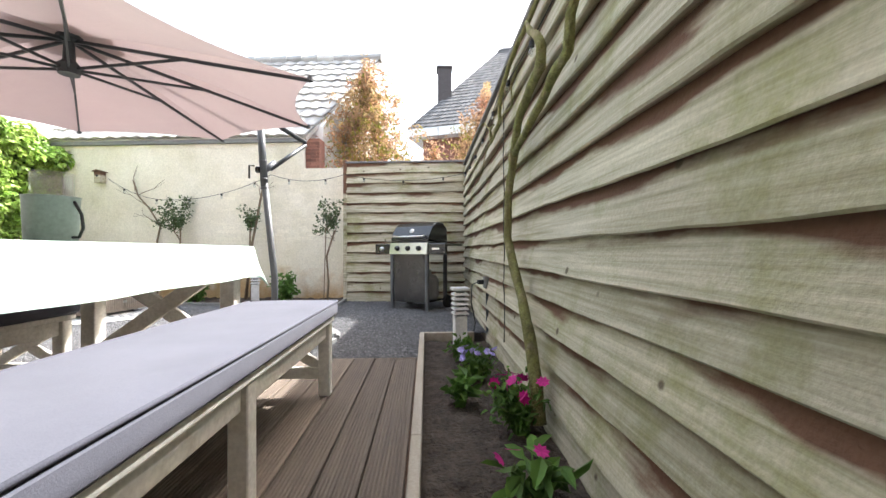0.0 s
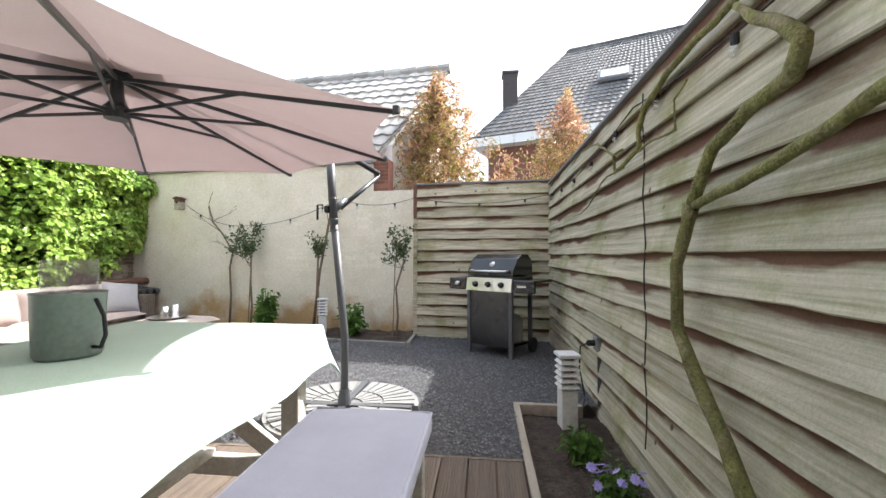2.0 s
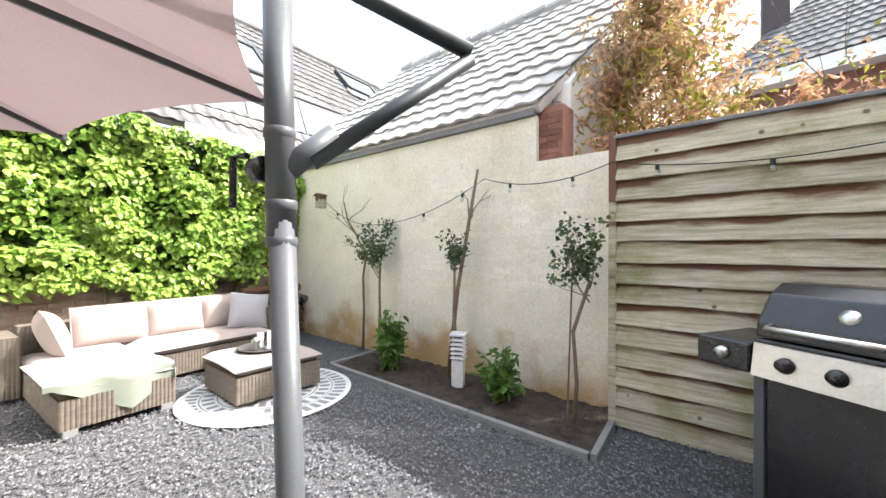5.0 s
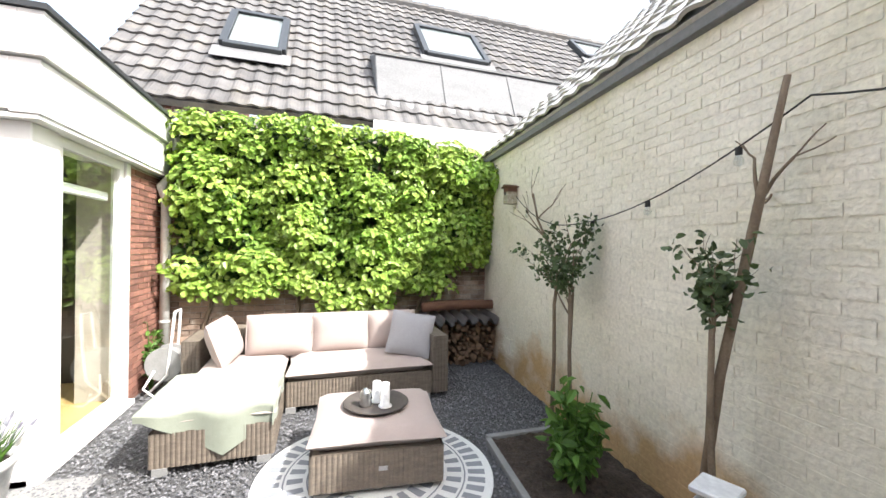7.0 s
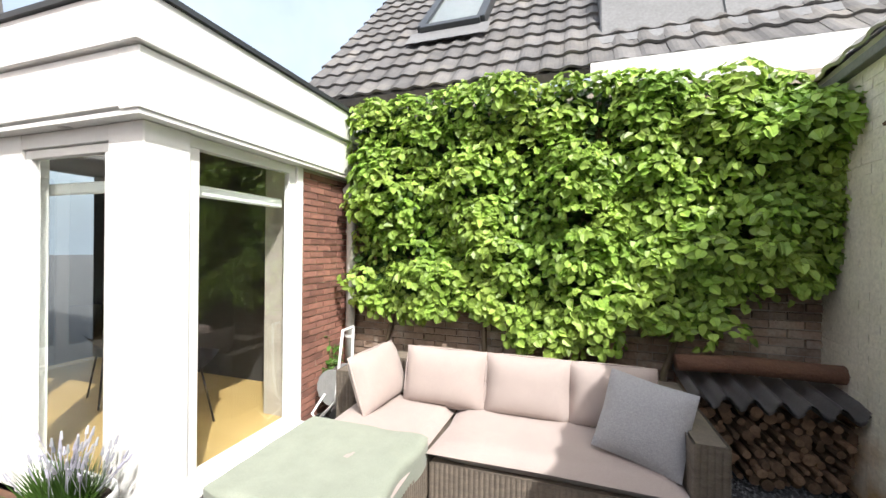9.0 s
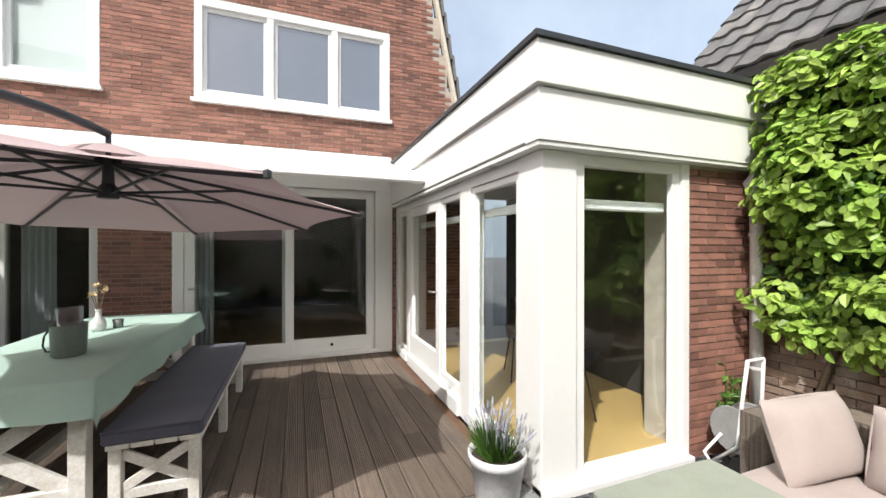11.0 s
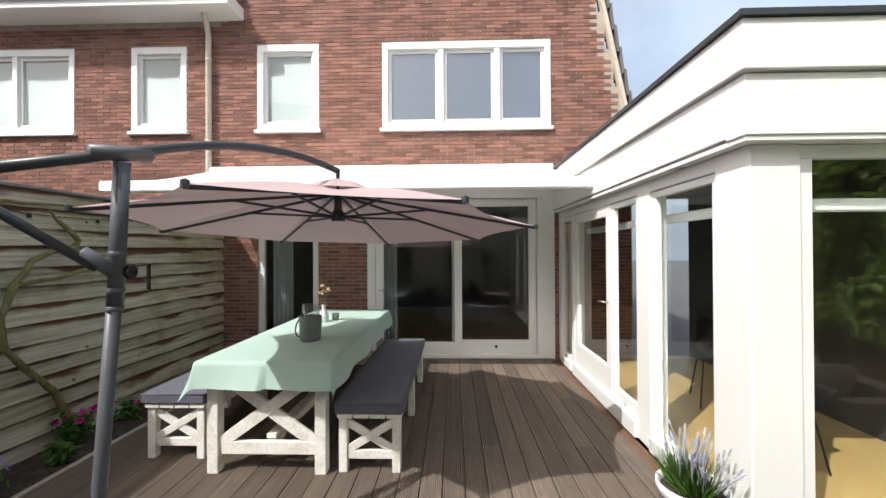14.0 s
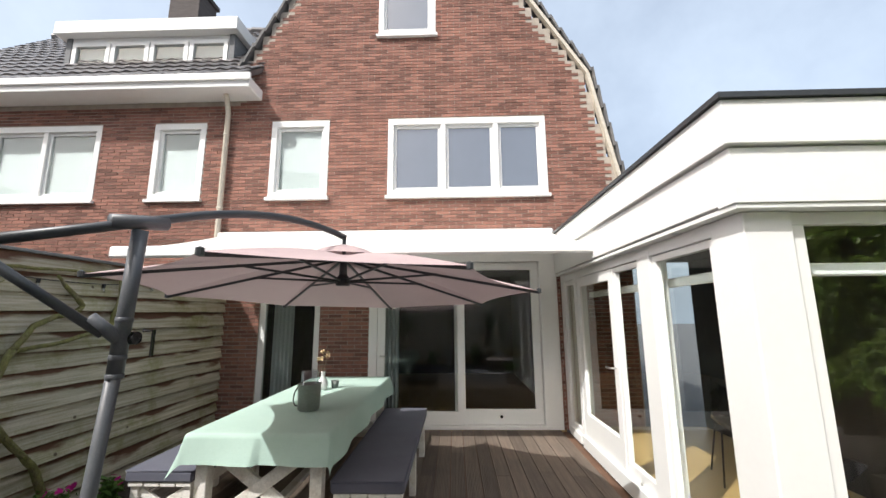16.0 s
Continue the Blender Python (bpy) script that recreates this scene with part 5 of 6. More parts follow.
for sx in (-1, 1):
    sh = bput("side_shelf", Shape().box(sx * (W / 2 + 0.035), sx * (W / 2 + 0.27), -D / 2 + 0.02, D / 2 - 0.02, 0.80, 0.83).box(sx * (W / 2 + 0.035), sx * (W / 2 + 0.27), -D / 2 - 0.02, -D / 2 + 0.02, 0.70, 0.83), BLACK, bevel=0.008)
    if sx < 0:
        put("knob", Shape().lathe([(0.0, 0.03), (0.024, 0.03), (0.032, 0.0)], 16, (0, 0, 0), pose(-W / 2 - 0.15, -D / 2 - 0.02, 0.765, 90, 0, 0)), STEEL, sh, smooth=True)
    else:
        put("emblem", Shape().box(W / 2 + 0.08, W / 2 + 0.18, -D / 2 - 0.024, -D / 2 - 0.0205, 0.755, 0.775), STEEL, sh)
for x in (-W / 2 - 0.03, W / 2 + 0.03):
    bput("wheel", Shape().lathe([(0.0, -0.02), (0.08, -0.02), (0.085, 0.0), (0.08, 0.02), (0.0, 0.02)], 20, (0, 0, 0), pose(x, D / 2, 0.085, 0, 90, 0)), RUBBER, smooth=False)
bput("gas_bottle", Shape().lathe([(0.0, 0.12), (0.10, 0.122), (0.12, 0.16), (0.12, 0.36), (0.09, 0.42), (0.03, 0.44), (0.03, 0.50), (0.0, 0.5)], 20, (0.12, 0.05, 0)), CONCRETE, "grey gas bottle", smooth=True)
bq.matrix_world = pose(-0.08, 5.36, 0, 0, 0, -34) @ Matrix.Diagonal((1.08, 1.05, 1.05, 1))

# ---- garden lanterns ----


def garden_lantern(at, yaw, label):
    """A square white louvred bollard light."""
    b = thing("garden_lantern", label, "garden light", at, "bollard lights")
    put("post", Shape().box(-0.055, 0.055, -0.055, 0.055, 0, 0.26), POT_WHITE, b, bevel=0.004)
    put("core", Shape().box(-0.035, 0.035, -0.035, 0.035, 0.26, 0.47), JUG_GREY, b)
    for k in range(5):
        z = 0.275 + k * 0.04
        put("louvre", Shape().add([(-0.055, -0.055, z + 0.02), (0.055, -0.055, z + 0.02), (0.055, 0.055, z + 0.02), (-0.055, 0.055, z + 0.02), (-0.07, -0.07, z), (0.07, -0.07, z), (0.07, 0.07, z), (-0.07, 0.07, z)],
                                  [(0, 1, 2, 3), (4, 5, 1, 0), (5, 6, 2, 1), (6, 7, 3, 2), (7, 4, 0, 3)]), POT_WHITE, b)
    put("cap", Shape().box(-0.075, 0.075, -0.075, 0.075, 0.475, 0.50), POT_WHITE, b, bevel=0.006)
    b.matrix_world = pose(*at, 0, 0, yaw) @ Matrix.Diagonal((1, 1, 1.04, 1))
    return b


l1 = garden_lantern((0.32, 3.53, -0.07), 8, "white louvred bollard light standing in a planted bed")
copy_thing(l1, pose(-2.60, 6.13, 0.0, 0, 0, 20))
sock = thing("outdoor_socket", "grey outdoor socket post with black plug beside the fence", "socket", (0.60, 3.75, 0))
put("stake", Shape().box(-0.012, 0.012, -0.012, 0.012, 0, 0.42), GREY_METAL, sock)
put("box", Shape().box(-0.035, 0.035, -0.045, 0.045, 0.42, 0.53), CONCRETE, sock, bevel=0.006)
put("plug", Shape().tube([(-0.035, -0.01, 0.48), (-0.09, -0.03, 0.48)], 0.022, 10), RUBBER, sock, "black plug")
put("cable", Shape().tube([(-0.09, -0.03, 0.48), (-0.15, -0.05, 0.46), (-0.16, -0.06, 0.30), (-0.12, -0.05, 0.10), (-0.14, -0.10, 0.03)], 0.006, 6), RUBBER, sock)

# ---- lounge ----


def weave(s, x0, x1, y0, y1, z0, z1):
    """Rattan box: upright ribs wound with flat strands, as real relief on four sides."""
    step = 0.028
    rows = max(3, int((z1 - z0) / 0.014))
    for (a0, a1, fixed, axis, out) in ((x0, x1, y0, "x", -1), (x0, x1, y1, "x", 1), (y0, y1, x0, "y", -1), (y0, y1, x1, "y", 1)):
        n = max(3, int((a1 - a0) / step))

        def fn(u, v, a0=a0, a1=a1, fixed=fixed, axis=axis, out=out, n=n):
            a = a0 + (a1 - a0) * u
            o = fixed + out * (0.006 * abs(math.sin(math.pi * u * n)) + 0.003 * math.sin(v * rows * math.pi))
            z = z0 + (z1 - z0) * v
            return Vector((a, o, z)) if axis == "x" else Vector((o, a, z))
        s.grid(fn, n * 3, rows)
    s.box(x0 + 0.01, x1 - 0.01, y0 + 0.01, y1 - 0.01, z0 + 0.01, z1)
    return s


sofa = thing("corner_sofa", "grey-brown rattan corner sofa with beige seat pads", "sofa", (-5.4, 4.6, 0))
SB = 0.26


def sput(name, shape, mat, label="", **k):
    return local(sofa, name, shape, mat, label, **k)


sput("base", weave(Shape(), -5.72, -5.02, 4.42, 5.70, 0.05, SB), RATTAN, smooth=False)
sput("base", weave(Shape(), -5.72, -4.28, 3.70, 4.40, 0.05, SB), RATTAN)
sput("backrest", weave(Shape(), -5.94, -5.74, 3.70, 5.70, 0.05, 0.60), RATTAN)
sput("armrest", weave(Shape(), -5.94, -5.02, 5.715, 5.86, 0.05, 0.58), RATTAN)
sput("armrest", weave(Shape(), -5.94, -5.42, 3.54, 3.68, 0.05, 0.56), RATTAN)
for x, y in ((-4.33, 3.76), (-4.33, 4.34), (-5.06, 5.64), (-5.06, 4.46)):
    sput("foot", Shape().box(x - 0.06, x + 0.06, y - 0.04, y + 0.04, 0, 0.05), CONCRETE)
sput("seat_pad", moved(cushion(0.74, 1.30, 0.12, 0.3, 14), Matrix.Translation((-5.36, 5.06, SB))), CUSHION, "beige seat pad", smooth=True)
sput("seat_pad", moved(cushion(1.46, 0.72, 0.12, 0.3, 14), Matrix.Translation((-5.0, 4.05, SB))), CUSHION, "beige seat pad", smooth=True)


def back_cushion(x, y, yaw, w, tiltdeg=14):
    ob = shaped("back_cushion", cushion(w, 0.40, 0.20, 0.55, 16, 3.2), CUSHION, "plump beige back cushion leaning on the sofa", "cushion", smooth=True, group="sofa back cushions")
    rim = []
    for k in range(41):
        a = 2 * math.pi * k / 40
        ca, sa = math.cos(a), math.sin(a)
        q = (abs(ca) ** 8 + abs(sa) ** 8) ** (-1 / 8)
        rim.append((ca * q * w / 2 * 0.985, sa * q * 0.20 * 0.985, 0.10))
    put("piping", Shape().tube(rim, 0.006, 6), CUSHION, ob, smooth=True)
    ob.matrix_world = pose(x, y, SB + 0.285, 0, 0, yaw) @ pose(0, 0, 0, 90 - tiltdeg, 0, 0) @ pose(0, 0, -0.085)
    return ob


back_cushion(-5.60, 4.32, 90, 0.60)
back_cushion(-5.60, 4.90, 90, 0.56)
back_cushion(-5.60, 5.42, 90, 0.52)
back_cushion(-5.45, 3.86, 175, 0.56, 20)
pl = shaped("scatter_pillow", cushion(0.43, 0.43, 0.16, 0.6, 16, 2.6), PILLOW, "light grey knitted scatter pillow on the sofa", "pillow", smooth=True)
pl.matrix_world = pose(-5.30, 5.56, SB + 0.275, 0, 0, 70) @ pose(0, 0, 0, 64, 8, 0)


def throw_fn(u, v):
    """A fleece lying over the end of the seat and hanging down as a corner."""
    x = -5.05 + 0.95 * u
    y = 3.62 + 0.88 * v
    over = max(0.0, x + 4.29) + 0.0
    side = max(0.0, y - 4.38)
    z = SB + 0.128 + 0.012 * noise.noise(Vector((x * 5, y * 5, 1)))
    hang = 0.0
    if over > 0:
        hang = over * 1.6 * max(0.15, 1 - abs(v - 0.55) * 1.7)
        x = -4.272 + 0.02 * math.sin(v * 14)
    if side > 0:
        hang = max(hang, side * 1.2)
        y = 4.40 + 0.01 * math.sin(u * 12)
    return Vector((x, y, z - hang))


shaped("throw_blanket", Shape().grid(throw_fn, 40, 40), THROW, "sage green fleece throw draped over the chaise end", "blanket", smooth=True)

ott = thing("ottoman_table", "square rattan ottoman with beige pad used as a table", "ottoman", (-4.06, 5.04, 0.012))
OW, OD, OH = 0.70, 0.75, 0.25
put("base", weave(Shape(), -OW / 2, OW / 2, -OD / 2, OD / 2, 0.04, OH), RATTAN, ott)
put("pad", moved(cushion(OW + 0.04, OD + 0.04, 0.11, 0.28, 14), Matrix.Translation((0, 0, OH))), CUSHION, ott, "beige top pad", smooth=True)
for x in (-0.25, 0.25):
    for y in (-0.25, 0.25):
        put("foot", Shape().box(x - 0.05, x + 0.05, y - 0.03, y + 0.03, 0, 0.04), CONCRETE, ott)
ott.rotation_euler = (0, 0, radians(-6))
put("badge", Shape().box(OW / 2 + 0.006, OW / 2 + 0.010, 0.0, 0.05, 0.14, 0.165), STEEL, ott)
TRZ = 0.012 + OH + 0.112
tray = shaped("round_tray", Shape().lathe([(0.0, 0.0), (0.18, 0.0), (0.205, 0.02), (0.215, 0.022), (0.208, 0.028), (0.18, 0.008), (0.0, 0.006)], 40, (-4.09, 5.04, TRZ)), TERRACOTTA, "round dark hammered metal tray on the ottoman", "tray", smooth=True)
cup = shaped("silver_candle_pot", Shape().lathe([(0.0, 0.0), (0.035, 0.0), (0.042, 0.02), (0.03, 0.045), (0.04, 0.07), (0.03, 0.10), (0.012, 0.115), (0.0, 0.12)], 20, (-4.07, 4.97, TRZ + 0.007)), STEEL, "small silver lidded candle pot on the tray", "candle holder", smooth=True)
for x, y, h in ((-4.13, 5.05, 0.13), (-4.03, 5.09, 0.15)):
    shaped("pillar_candle", Shape().lathe([(0.0, 0.0), (0.045, 0.0), (0.045, 0.006), (0.03, 0.008), (0.03, h), (0.026, h + 0.003), (0.0, h - 0.004)], 20, (x, y, TRZ + 0.007)), POT_WHITE, "white pillar candle on a small dish", "candle", smooth=True, group="candles on the tray")

# round rug with rings of dashes
rug = thing("round_rug", "round white and grey patterned outdoor rug on gravel", "rug", (-3.94, 5.03, 0.008))
RR = 0.72
put("weave", Shape().lathe([(0.0, 0.008), (RR, 0.008), (RR + 0.006, 0.004), (RR, 0.0)], 64), RUG_WHITE, rug)
for r0, r1, m, share in ((0.57, 0.675, 46, 0.62), (0.44, 0.53, 30, 0.5), (0.41, 0.42, 40, 1.0), (0.545, 0.555, 40, 1.0), (0.27, 0.38, 24, 0.6)):
    s = Shape()
    for i in range(m):
        a0, a1 = 2 * math.pi * i / m, 2 * math.pi * (i + share) / m
        s.add([(r * math.cos(a), r * math.sin(a), 0.0105) for r, a in ((r0, a0), (r1, a0), (r1, a1), (r0, a1))], [(0, 1, 2, 3)])
    put("pattern_ring", s, RUG_GREY, rug, "grey ring of dashes")

# ---- log store ----
store = thing("log_store", "low stack of round branches under old roof tiles", "log pile", (-5.95, 6.45, 0))
for r in range(9):
    for k in range(17):
        y = 5.95 + k * 0.062 + (r % 2) * 0.029 + random.uniform(-0.014, 0.014)
        z = 0.05 + r * 0.055 + random.uniform(-0.012, 0.012)
        rr = random.choice((0.014, 0.019, 0.024, 0.030, 0.036))
        dx = random.uniform(-0.09, 0.05)
        q = Shape().tube([(-6.28, y, z), (-5.86 + dx, y, z)], rr, 8)
        local(store, "branch", q, LOG_END)
local(store, "back_boards", Shape().box(-6.30, -6.285, 5.92, 7.05, 0.0, 0.56), LOG)
for k in range(8):
    y = 5.90 + k * 0.14
    s = Shape().grid(lambda u, v: Vector((-6.3 + 0.55 * v, y + 0.15 * u, 0.60 + 0.035 * math.sin(u * 6.28) - 0.05 * v)), 8, 2)
    s.grid(lambda u, v: Vector((-6.3 + 0.55 * v, y + 0.15 * u, 0.582 + 0.035 * math.sin(u * 6.28) - 0.05 * v)), 8, 2)
    local(store, "cover_tile", s, TILE_DARK, smooth=True)
lg = shaped("long_log", Shape().tube([(-6.00, 5.86, 0.70), (-6.03, 6.2, 0.715), (-6.02, 6.65, 0.71), (-6.05, 7.05, 0.70)], [0.055, 0.06, 0.058, 0.06], 14), LOG, "peeled brown log lying on the tiles", "log", smooth=True)

# ---- plants ----
ivy = thing("climbing_hydrangea", "dense bright green climber covering the old wall", "climber")


def ivy_low(y):
    return 0.90 + 0.24 * noise.noise(Vector((y * 1.7, 0, 0))) + (0.28 if y > 6.2 else 0) - (0.22 if 4.7 < y < 5.4 else 0)


def ivy_high(y):
    return 2.80 + 0.09 * noise.noise(Vector((y * 2.1, 5, 0))) - max(0, y - 5.6) * 0.15 - max(0, y - 6.5) * 0.15


# Inner leaves near the wall, coloured dark to paint the shade between clumps.
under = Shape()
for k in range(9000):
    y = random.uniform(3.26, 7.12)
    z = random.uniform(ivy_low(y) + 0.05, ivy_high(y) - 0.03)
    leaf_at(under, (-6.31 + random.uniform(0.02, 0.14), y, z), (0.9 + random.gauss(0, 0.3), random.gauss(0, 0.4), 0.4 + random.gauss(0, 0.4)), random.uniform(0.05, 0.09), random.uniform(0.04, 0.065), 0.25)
put("inner_foliage", under, LEAF_SHADED, ivy, kind="stuff")
lv = Shape()
for k in range(900):
    y = random.uniform(3.28, 7.10)
    z = random.uniform(ivy_low(y), ivy_high(y) - 0.02)
    if y > 6.6 and z < 1.15:
        continue
    depth = 0.13 + 0.28 * noise.noise(Vector((y * 2.4, z * 2.4, 2)))
    c = Vector((-6.30 + max(0.02, depth) + random.uniform(0.0, 0.10), y, z))
    size = random.uniform(0.06, 0.13)
    for q in range(21):
        o = Vector((abs(random.gauss(0.3, 0.6)), random.gauss(0, 0.9), random.gauss(0.25, 0.7))).normalized()
        p = c + Vector((o.x * size * 0.8, o.y * size * 1.25, o.z * size * 0.75))
        p.x = max(p.x, -6.29)
        nrm = o * 0.8 + Vector((0.35 + random.gauss(0, 0.2), random.gauss(0, 0.25), 0.75))
        leaf_at(lv, p, nrm, random.uniform(0.05, 0.088), random.uniform(0.046, 0.074), 0.3)
put("foliage", lv, LEAF, ivy, kind="stuff")
for y0 in (3.6, 4.5, 5.0, 5.1, 5.9):
    pts = [Vector((-6.29, y0, 0.0))]
    for k in range(9):
        pts.append(pts[-1] + Vector((random.uniform(-0.005, 0.01), random.uniform(-0.12, 0.12), 0.27)))
        pts[-1].x = min(max(pts[-1].x, -6.30), -6.24)
    put("stem", Shape().tube(pts, [0.028 - 0.002 * k for k in range(10)], 6), TWIG, ivy, smooth=True)



def grow(s, tips, p, d, length, r, depth, spread=0.5, up=0.25, seg=4, shrink=0.62):
    """A branch that wanders, tapers and forks."""
    pts, rs = [Vector(p)], [r]
    d = Vector(d).normalized()
    for k in range(seg):
        d = (d + rand_dir() * 0.16 * spread * 2 + Vector((0, 0, up * 0.12))).normalized()
        pts.append(pts[-1] + d * length / seg)
        rs.append(max(0.0012, r * (1 - 0.4 * (k + 1) / seg)))
    s.tube(pts, rs, 6 if r > 0.01 else 4)
    if depth == 0:
        tips.append((pts[-1], d))
        return
    for k in range(random.choice((2, 2, 3))):
        nd = (d + rand_dir() * spread).normalized()
        grow(s, tips, pts[-1] if k < 2 else pts[-2], nd, length * random.uniform(0.6, 0.85), rs[-1] * shrink * 1.2, depth - 1, spread, up, seg, shrink)


def rose_standard(x, y, h, crown, n, label, two=False, lean=(0, 0)):
    """A thin-stemmed standard rose tied to a cane, with a loose head of small leaves."""
    t = thing("standard_rose", label, "rose", (x, y, 0), "roses along the wall")
    s, tips = Shape(), []
    top = Vector((lean[0], lean[1], h))
    pts = [Vector((0, 0, 0)), Vector((0.02, 0.0, h * 0.3)), Vector((-0.01, 0.01, h * 0.65)), top]
    s.tube(pts, [0.017, 0.015, 0.014, 0.012], 8)
    for k in range(4):
        grow(s, tips, top - Vector((0, 0, 0.05 * k)), rand_dir(2.2), crown * 0.44, 0.007, 2, 0.55, 0.6)
    put("branching_stem", s, TWIG, t, smooth=True, kind="stuff")
    f = Shape()
    for k in range(n):
        p, d = random.choice(tips)
        q = p.lerp(top, random.uniform(-0.05, 0.8)) + rand_dir() * random.uniform(0, 0.085)
        q.y = min(q.y, 6.43 - (x + 1.95) * 0.0875 - y - 0.03)
        leaf_at(f, q, rand_dir(0.6), random.uniform(0.030, 0.052), random.uniform(0.022, 0.034))
    put("leaves", f, LEAF_DARK, t, kind="stuff")
    put("cane", Shape().tube([(-0.06, 0.03, 0), (-0.03, 0.05, h * 1.05)], 0.008, 6), TWIG, t)
    return t


rose_standard(-3.87, 6.38, 1.10, 0.58, 700, "standard rose with a round grey-green head against the wall")
rose_standard(-2.73, 6.26, 1.10, 0.42, 300, "sparse standard rose on a tall leaning cane")
rose_standard(-1.46, 5.93, 1.08, 0.50, 520, "standard rose with crooked stem beside the timber panel", lean=(0.11, 0.0))
cane = thing("rose_cane", "tall bare forked cane leaning in the wall bed", "plant stake", (-2.82, 6.28, 0))
s, tips = Shape(), []
s.tube([(0, 0, 0), (0.10, 0.02, 0.9), (0.22, 0.05, 1.62), (0.30, 0.07, 2.10)], [0.022, 0.02, 0.018, 0.012], 8)
for k in range(3):
    grow(s, tips, Vector((0.22, 0.05, 1.62)), rand_dir(0.6), 0.20, 0.009, 1, 0.6)
put("stem", s, TWIG, cane, smooth=True)
vn = thing("bare_vine", "thin bare climbing vine trained up the pale wall", "vine", (-4.35, 6.57, 0))
s, tips = Shape(), []
s.tube([(0, 0, 0), (0.02, 0, 0.5), (-0.02, 0.02, 0.95), (0.03, 0.02, 1.2), (-0.16, 0.03, 1.5), (-0.34, 0.04, 1.7), (-0.42, 0.04, 1.95)], [0.018, 0.016, 0.015, 0.014, 0.012, 0.010, 0.008], 6)
for p in ((0.03, 0.02, 1.2), (-0.16, 0.03, 1.5), (-0.34, 0.04, 1.7)):
    for k in range(2):
        grow(s, tips, Vector(p), (random.uniform(-1, 1), -0.1, 0.7), 0.30, 0.007, 1, 0.6)
put("stem", s, TWIG, vn, smooth=True)
bird = thing("bird_house", "small weathered wooden bird house hung on the pale wall", "bird house", (-5.33, 6.66, 2.0))
put("box", Shape().box(-0.05, 0.05, -0.06, 0.06, -0.09, 0.09), FENCE_X, bird, bevel=0.004)
put("roof", Shape().beam((-0.075, 0, 0.09), (0.0, 0, 0.115), 0.15, 0.014, (0.5, 0, -1)).beam((0.075, 0, 0.09), (0.0, 0, 0.115), 0.17, 0.014, (-0.5, 0, -1)), FENCE_EDGE, bird)
put("hole", Shape().lathe([(0.02, 0.0), (0.02, 0.004), (0.0, 0.004)], 12, (0, 0, 0), pose(0, -0.062, 0.02, 90, 0, 0)), RUBBER, bird)


def leafy_clump(name, x, y, r, h, n, label, category, leaf=LEAF_BED, size=0.05, z=-0.06, petals=None, np_=0, psize=0.02, group=""):
    t = thing(name, label, category, (x, y, z), group)
    s, f = Shape(), Shape()
    ends = []
    for k in range(max(6, n // 14)):
        d = Vector((random.gauss(0, 0.45), random.gauss(0, 0.45), 1)).normalized()
        tip = Vector((d.x * r, d.y * r, h * random.uniform(0.5, 1.0) * d.z))
        s.tube([(d.x * 0.02, d.y * 0.02, -0.02), tip * 0.55 + Vector((0, 0, 0.03)), tip], [0.006, 0.004, 0.003], 5)
        ends.append(tip)
    for k in range(n):
        tip = random.choice(ends)
        leaf_at(f, tip * random.uniform(0.25, 1.0) + rand_dir() * r * 0.18, rand_dir(0.9), size * random.uniform(0.7, 1.3), size * random.uniform(0.35, 0.6), 0.3)
    put("stem_tuft", s, LEAF_BED, t, kind="stuff")
    put("leaves", f, leaf, t, kind="stuff")
    if petals:
        for k in range(np_):
            tip = random.choice(ends)
            c = Vector((tip.x * 1.05, tip.y * 1.05, max(tip.z, h * 0.6) + random.uniform(0, 0.05)))
            b = Shape()
            ax = rand_dir(1.6)
            o = ax.orthogonal().normalized()
            for j in range(8):
                q = Matrix.Rotation(j * math.pi / 4, 3, ax) @ o
                w = ax.cross(q)
                b.add([c, c + q * psize * 0.6 + w * psize * 0.3, c + q * psize + ax * 0.003, c + q * psize * 0.6 - w * psize * 0.3], [(0, 1, 2, 3)])
            put("flower", b, petals, t)
    return t


leafy_clump("bedding_plant", 0.30, 3.02, 0.17, 0.20, 260, "pale green leafy bedding plant in the fence bed", "plant", size=0.055)
leafy_clump("violet_daisy", 0.36, 2.62, 0.17, 0.22, 240, "violet-blue flowering daisy plant in the fence bed", "flower", size=0.045, petals=PETAL_BLUE, np_=24, psize=0.026)
leafy_clump("seedling", 0.20, 2.20, 0.13, 0.18, 90, "young broad-leaved green plant in the fence bed", "plant", size=0.075)
leafy_clump("magenta_daisy", 0.45, 1.86, 0.21, 0.28, 520, "magenta flowering daisy plant in the fence bed", "flower", size=0.04, petals=PETAL_PINK, np_=12, psize=0.034)
leafy_clump("pink_flower", 0.38, 1.36, 0.14, 0.19, 70, "low green plant with one bright pink bloom", "flower", size=0.09, petals=PETAL_PINK, np_=3, psize=0.03)
leafy_clump("hydrangea_shoot", -3.45, 6.12, 0.24, 0.66, 420, "fresh green hydrangea shoots in the wall bed", "plant", size=0.09, z=0.02)
leafy_clump("hydrangea_shoot", -2.1, 6.02, 0.26, 0.50, 330, "fresh green hydrangea shoots in the wall bed", "plant", size=0.085, z=0.02)

vine = thing("wisteria", "thick mossy twisted climbing trunk against the timber fence", "climber", (0.46, 1.96, 0))


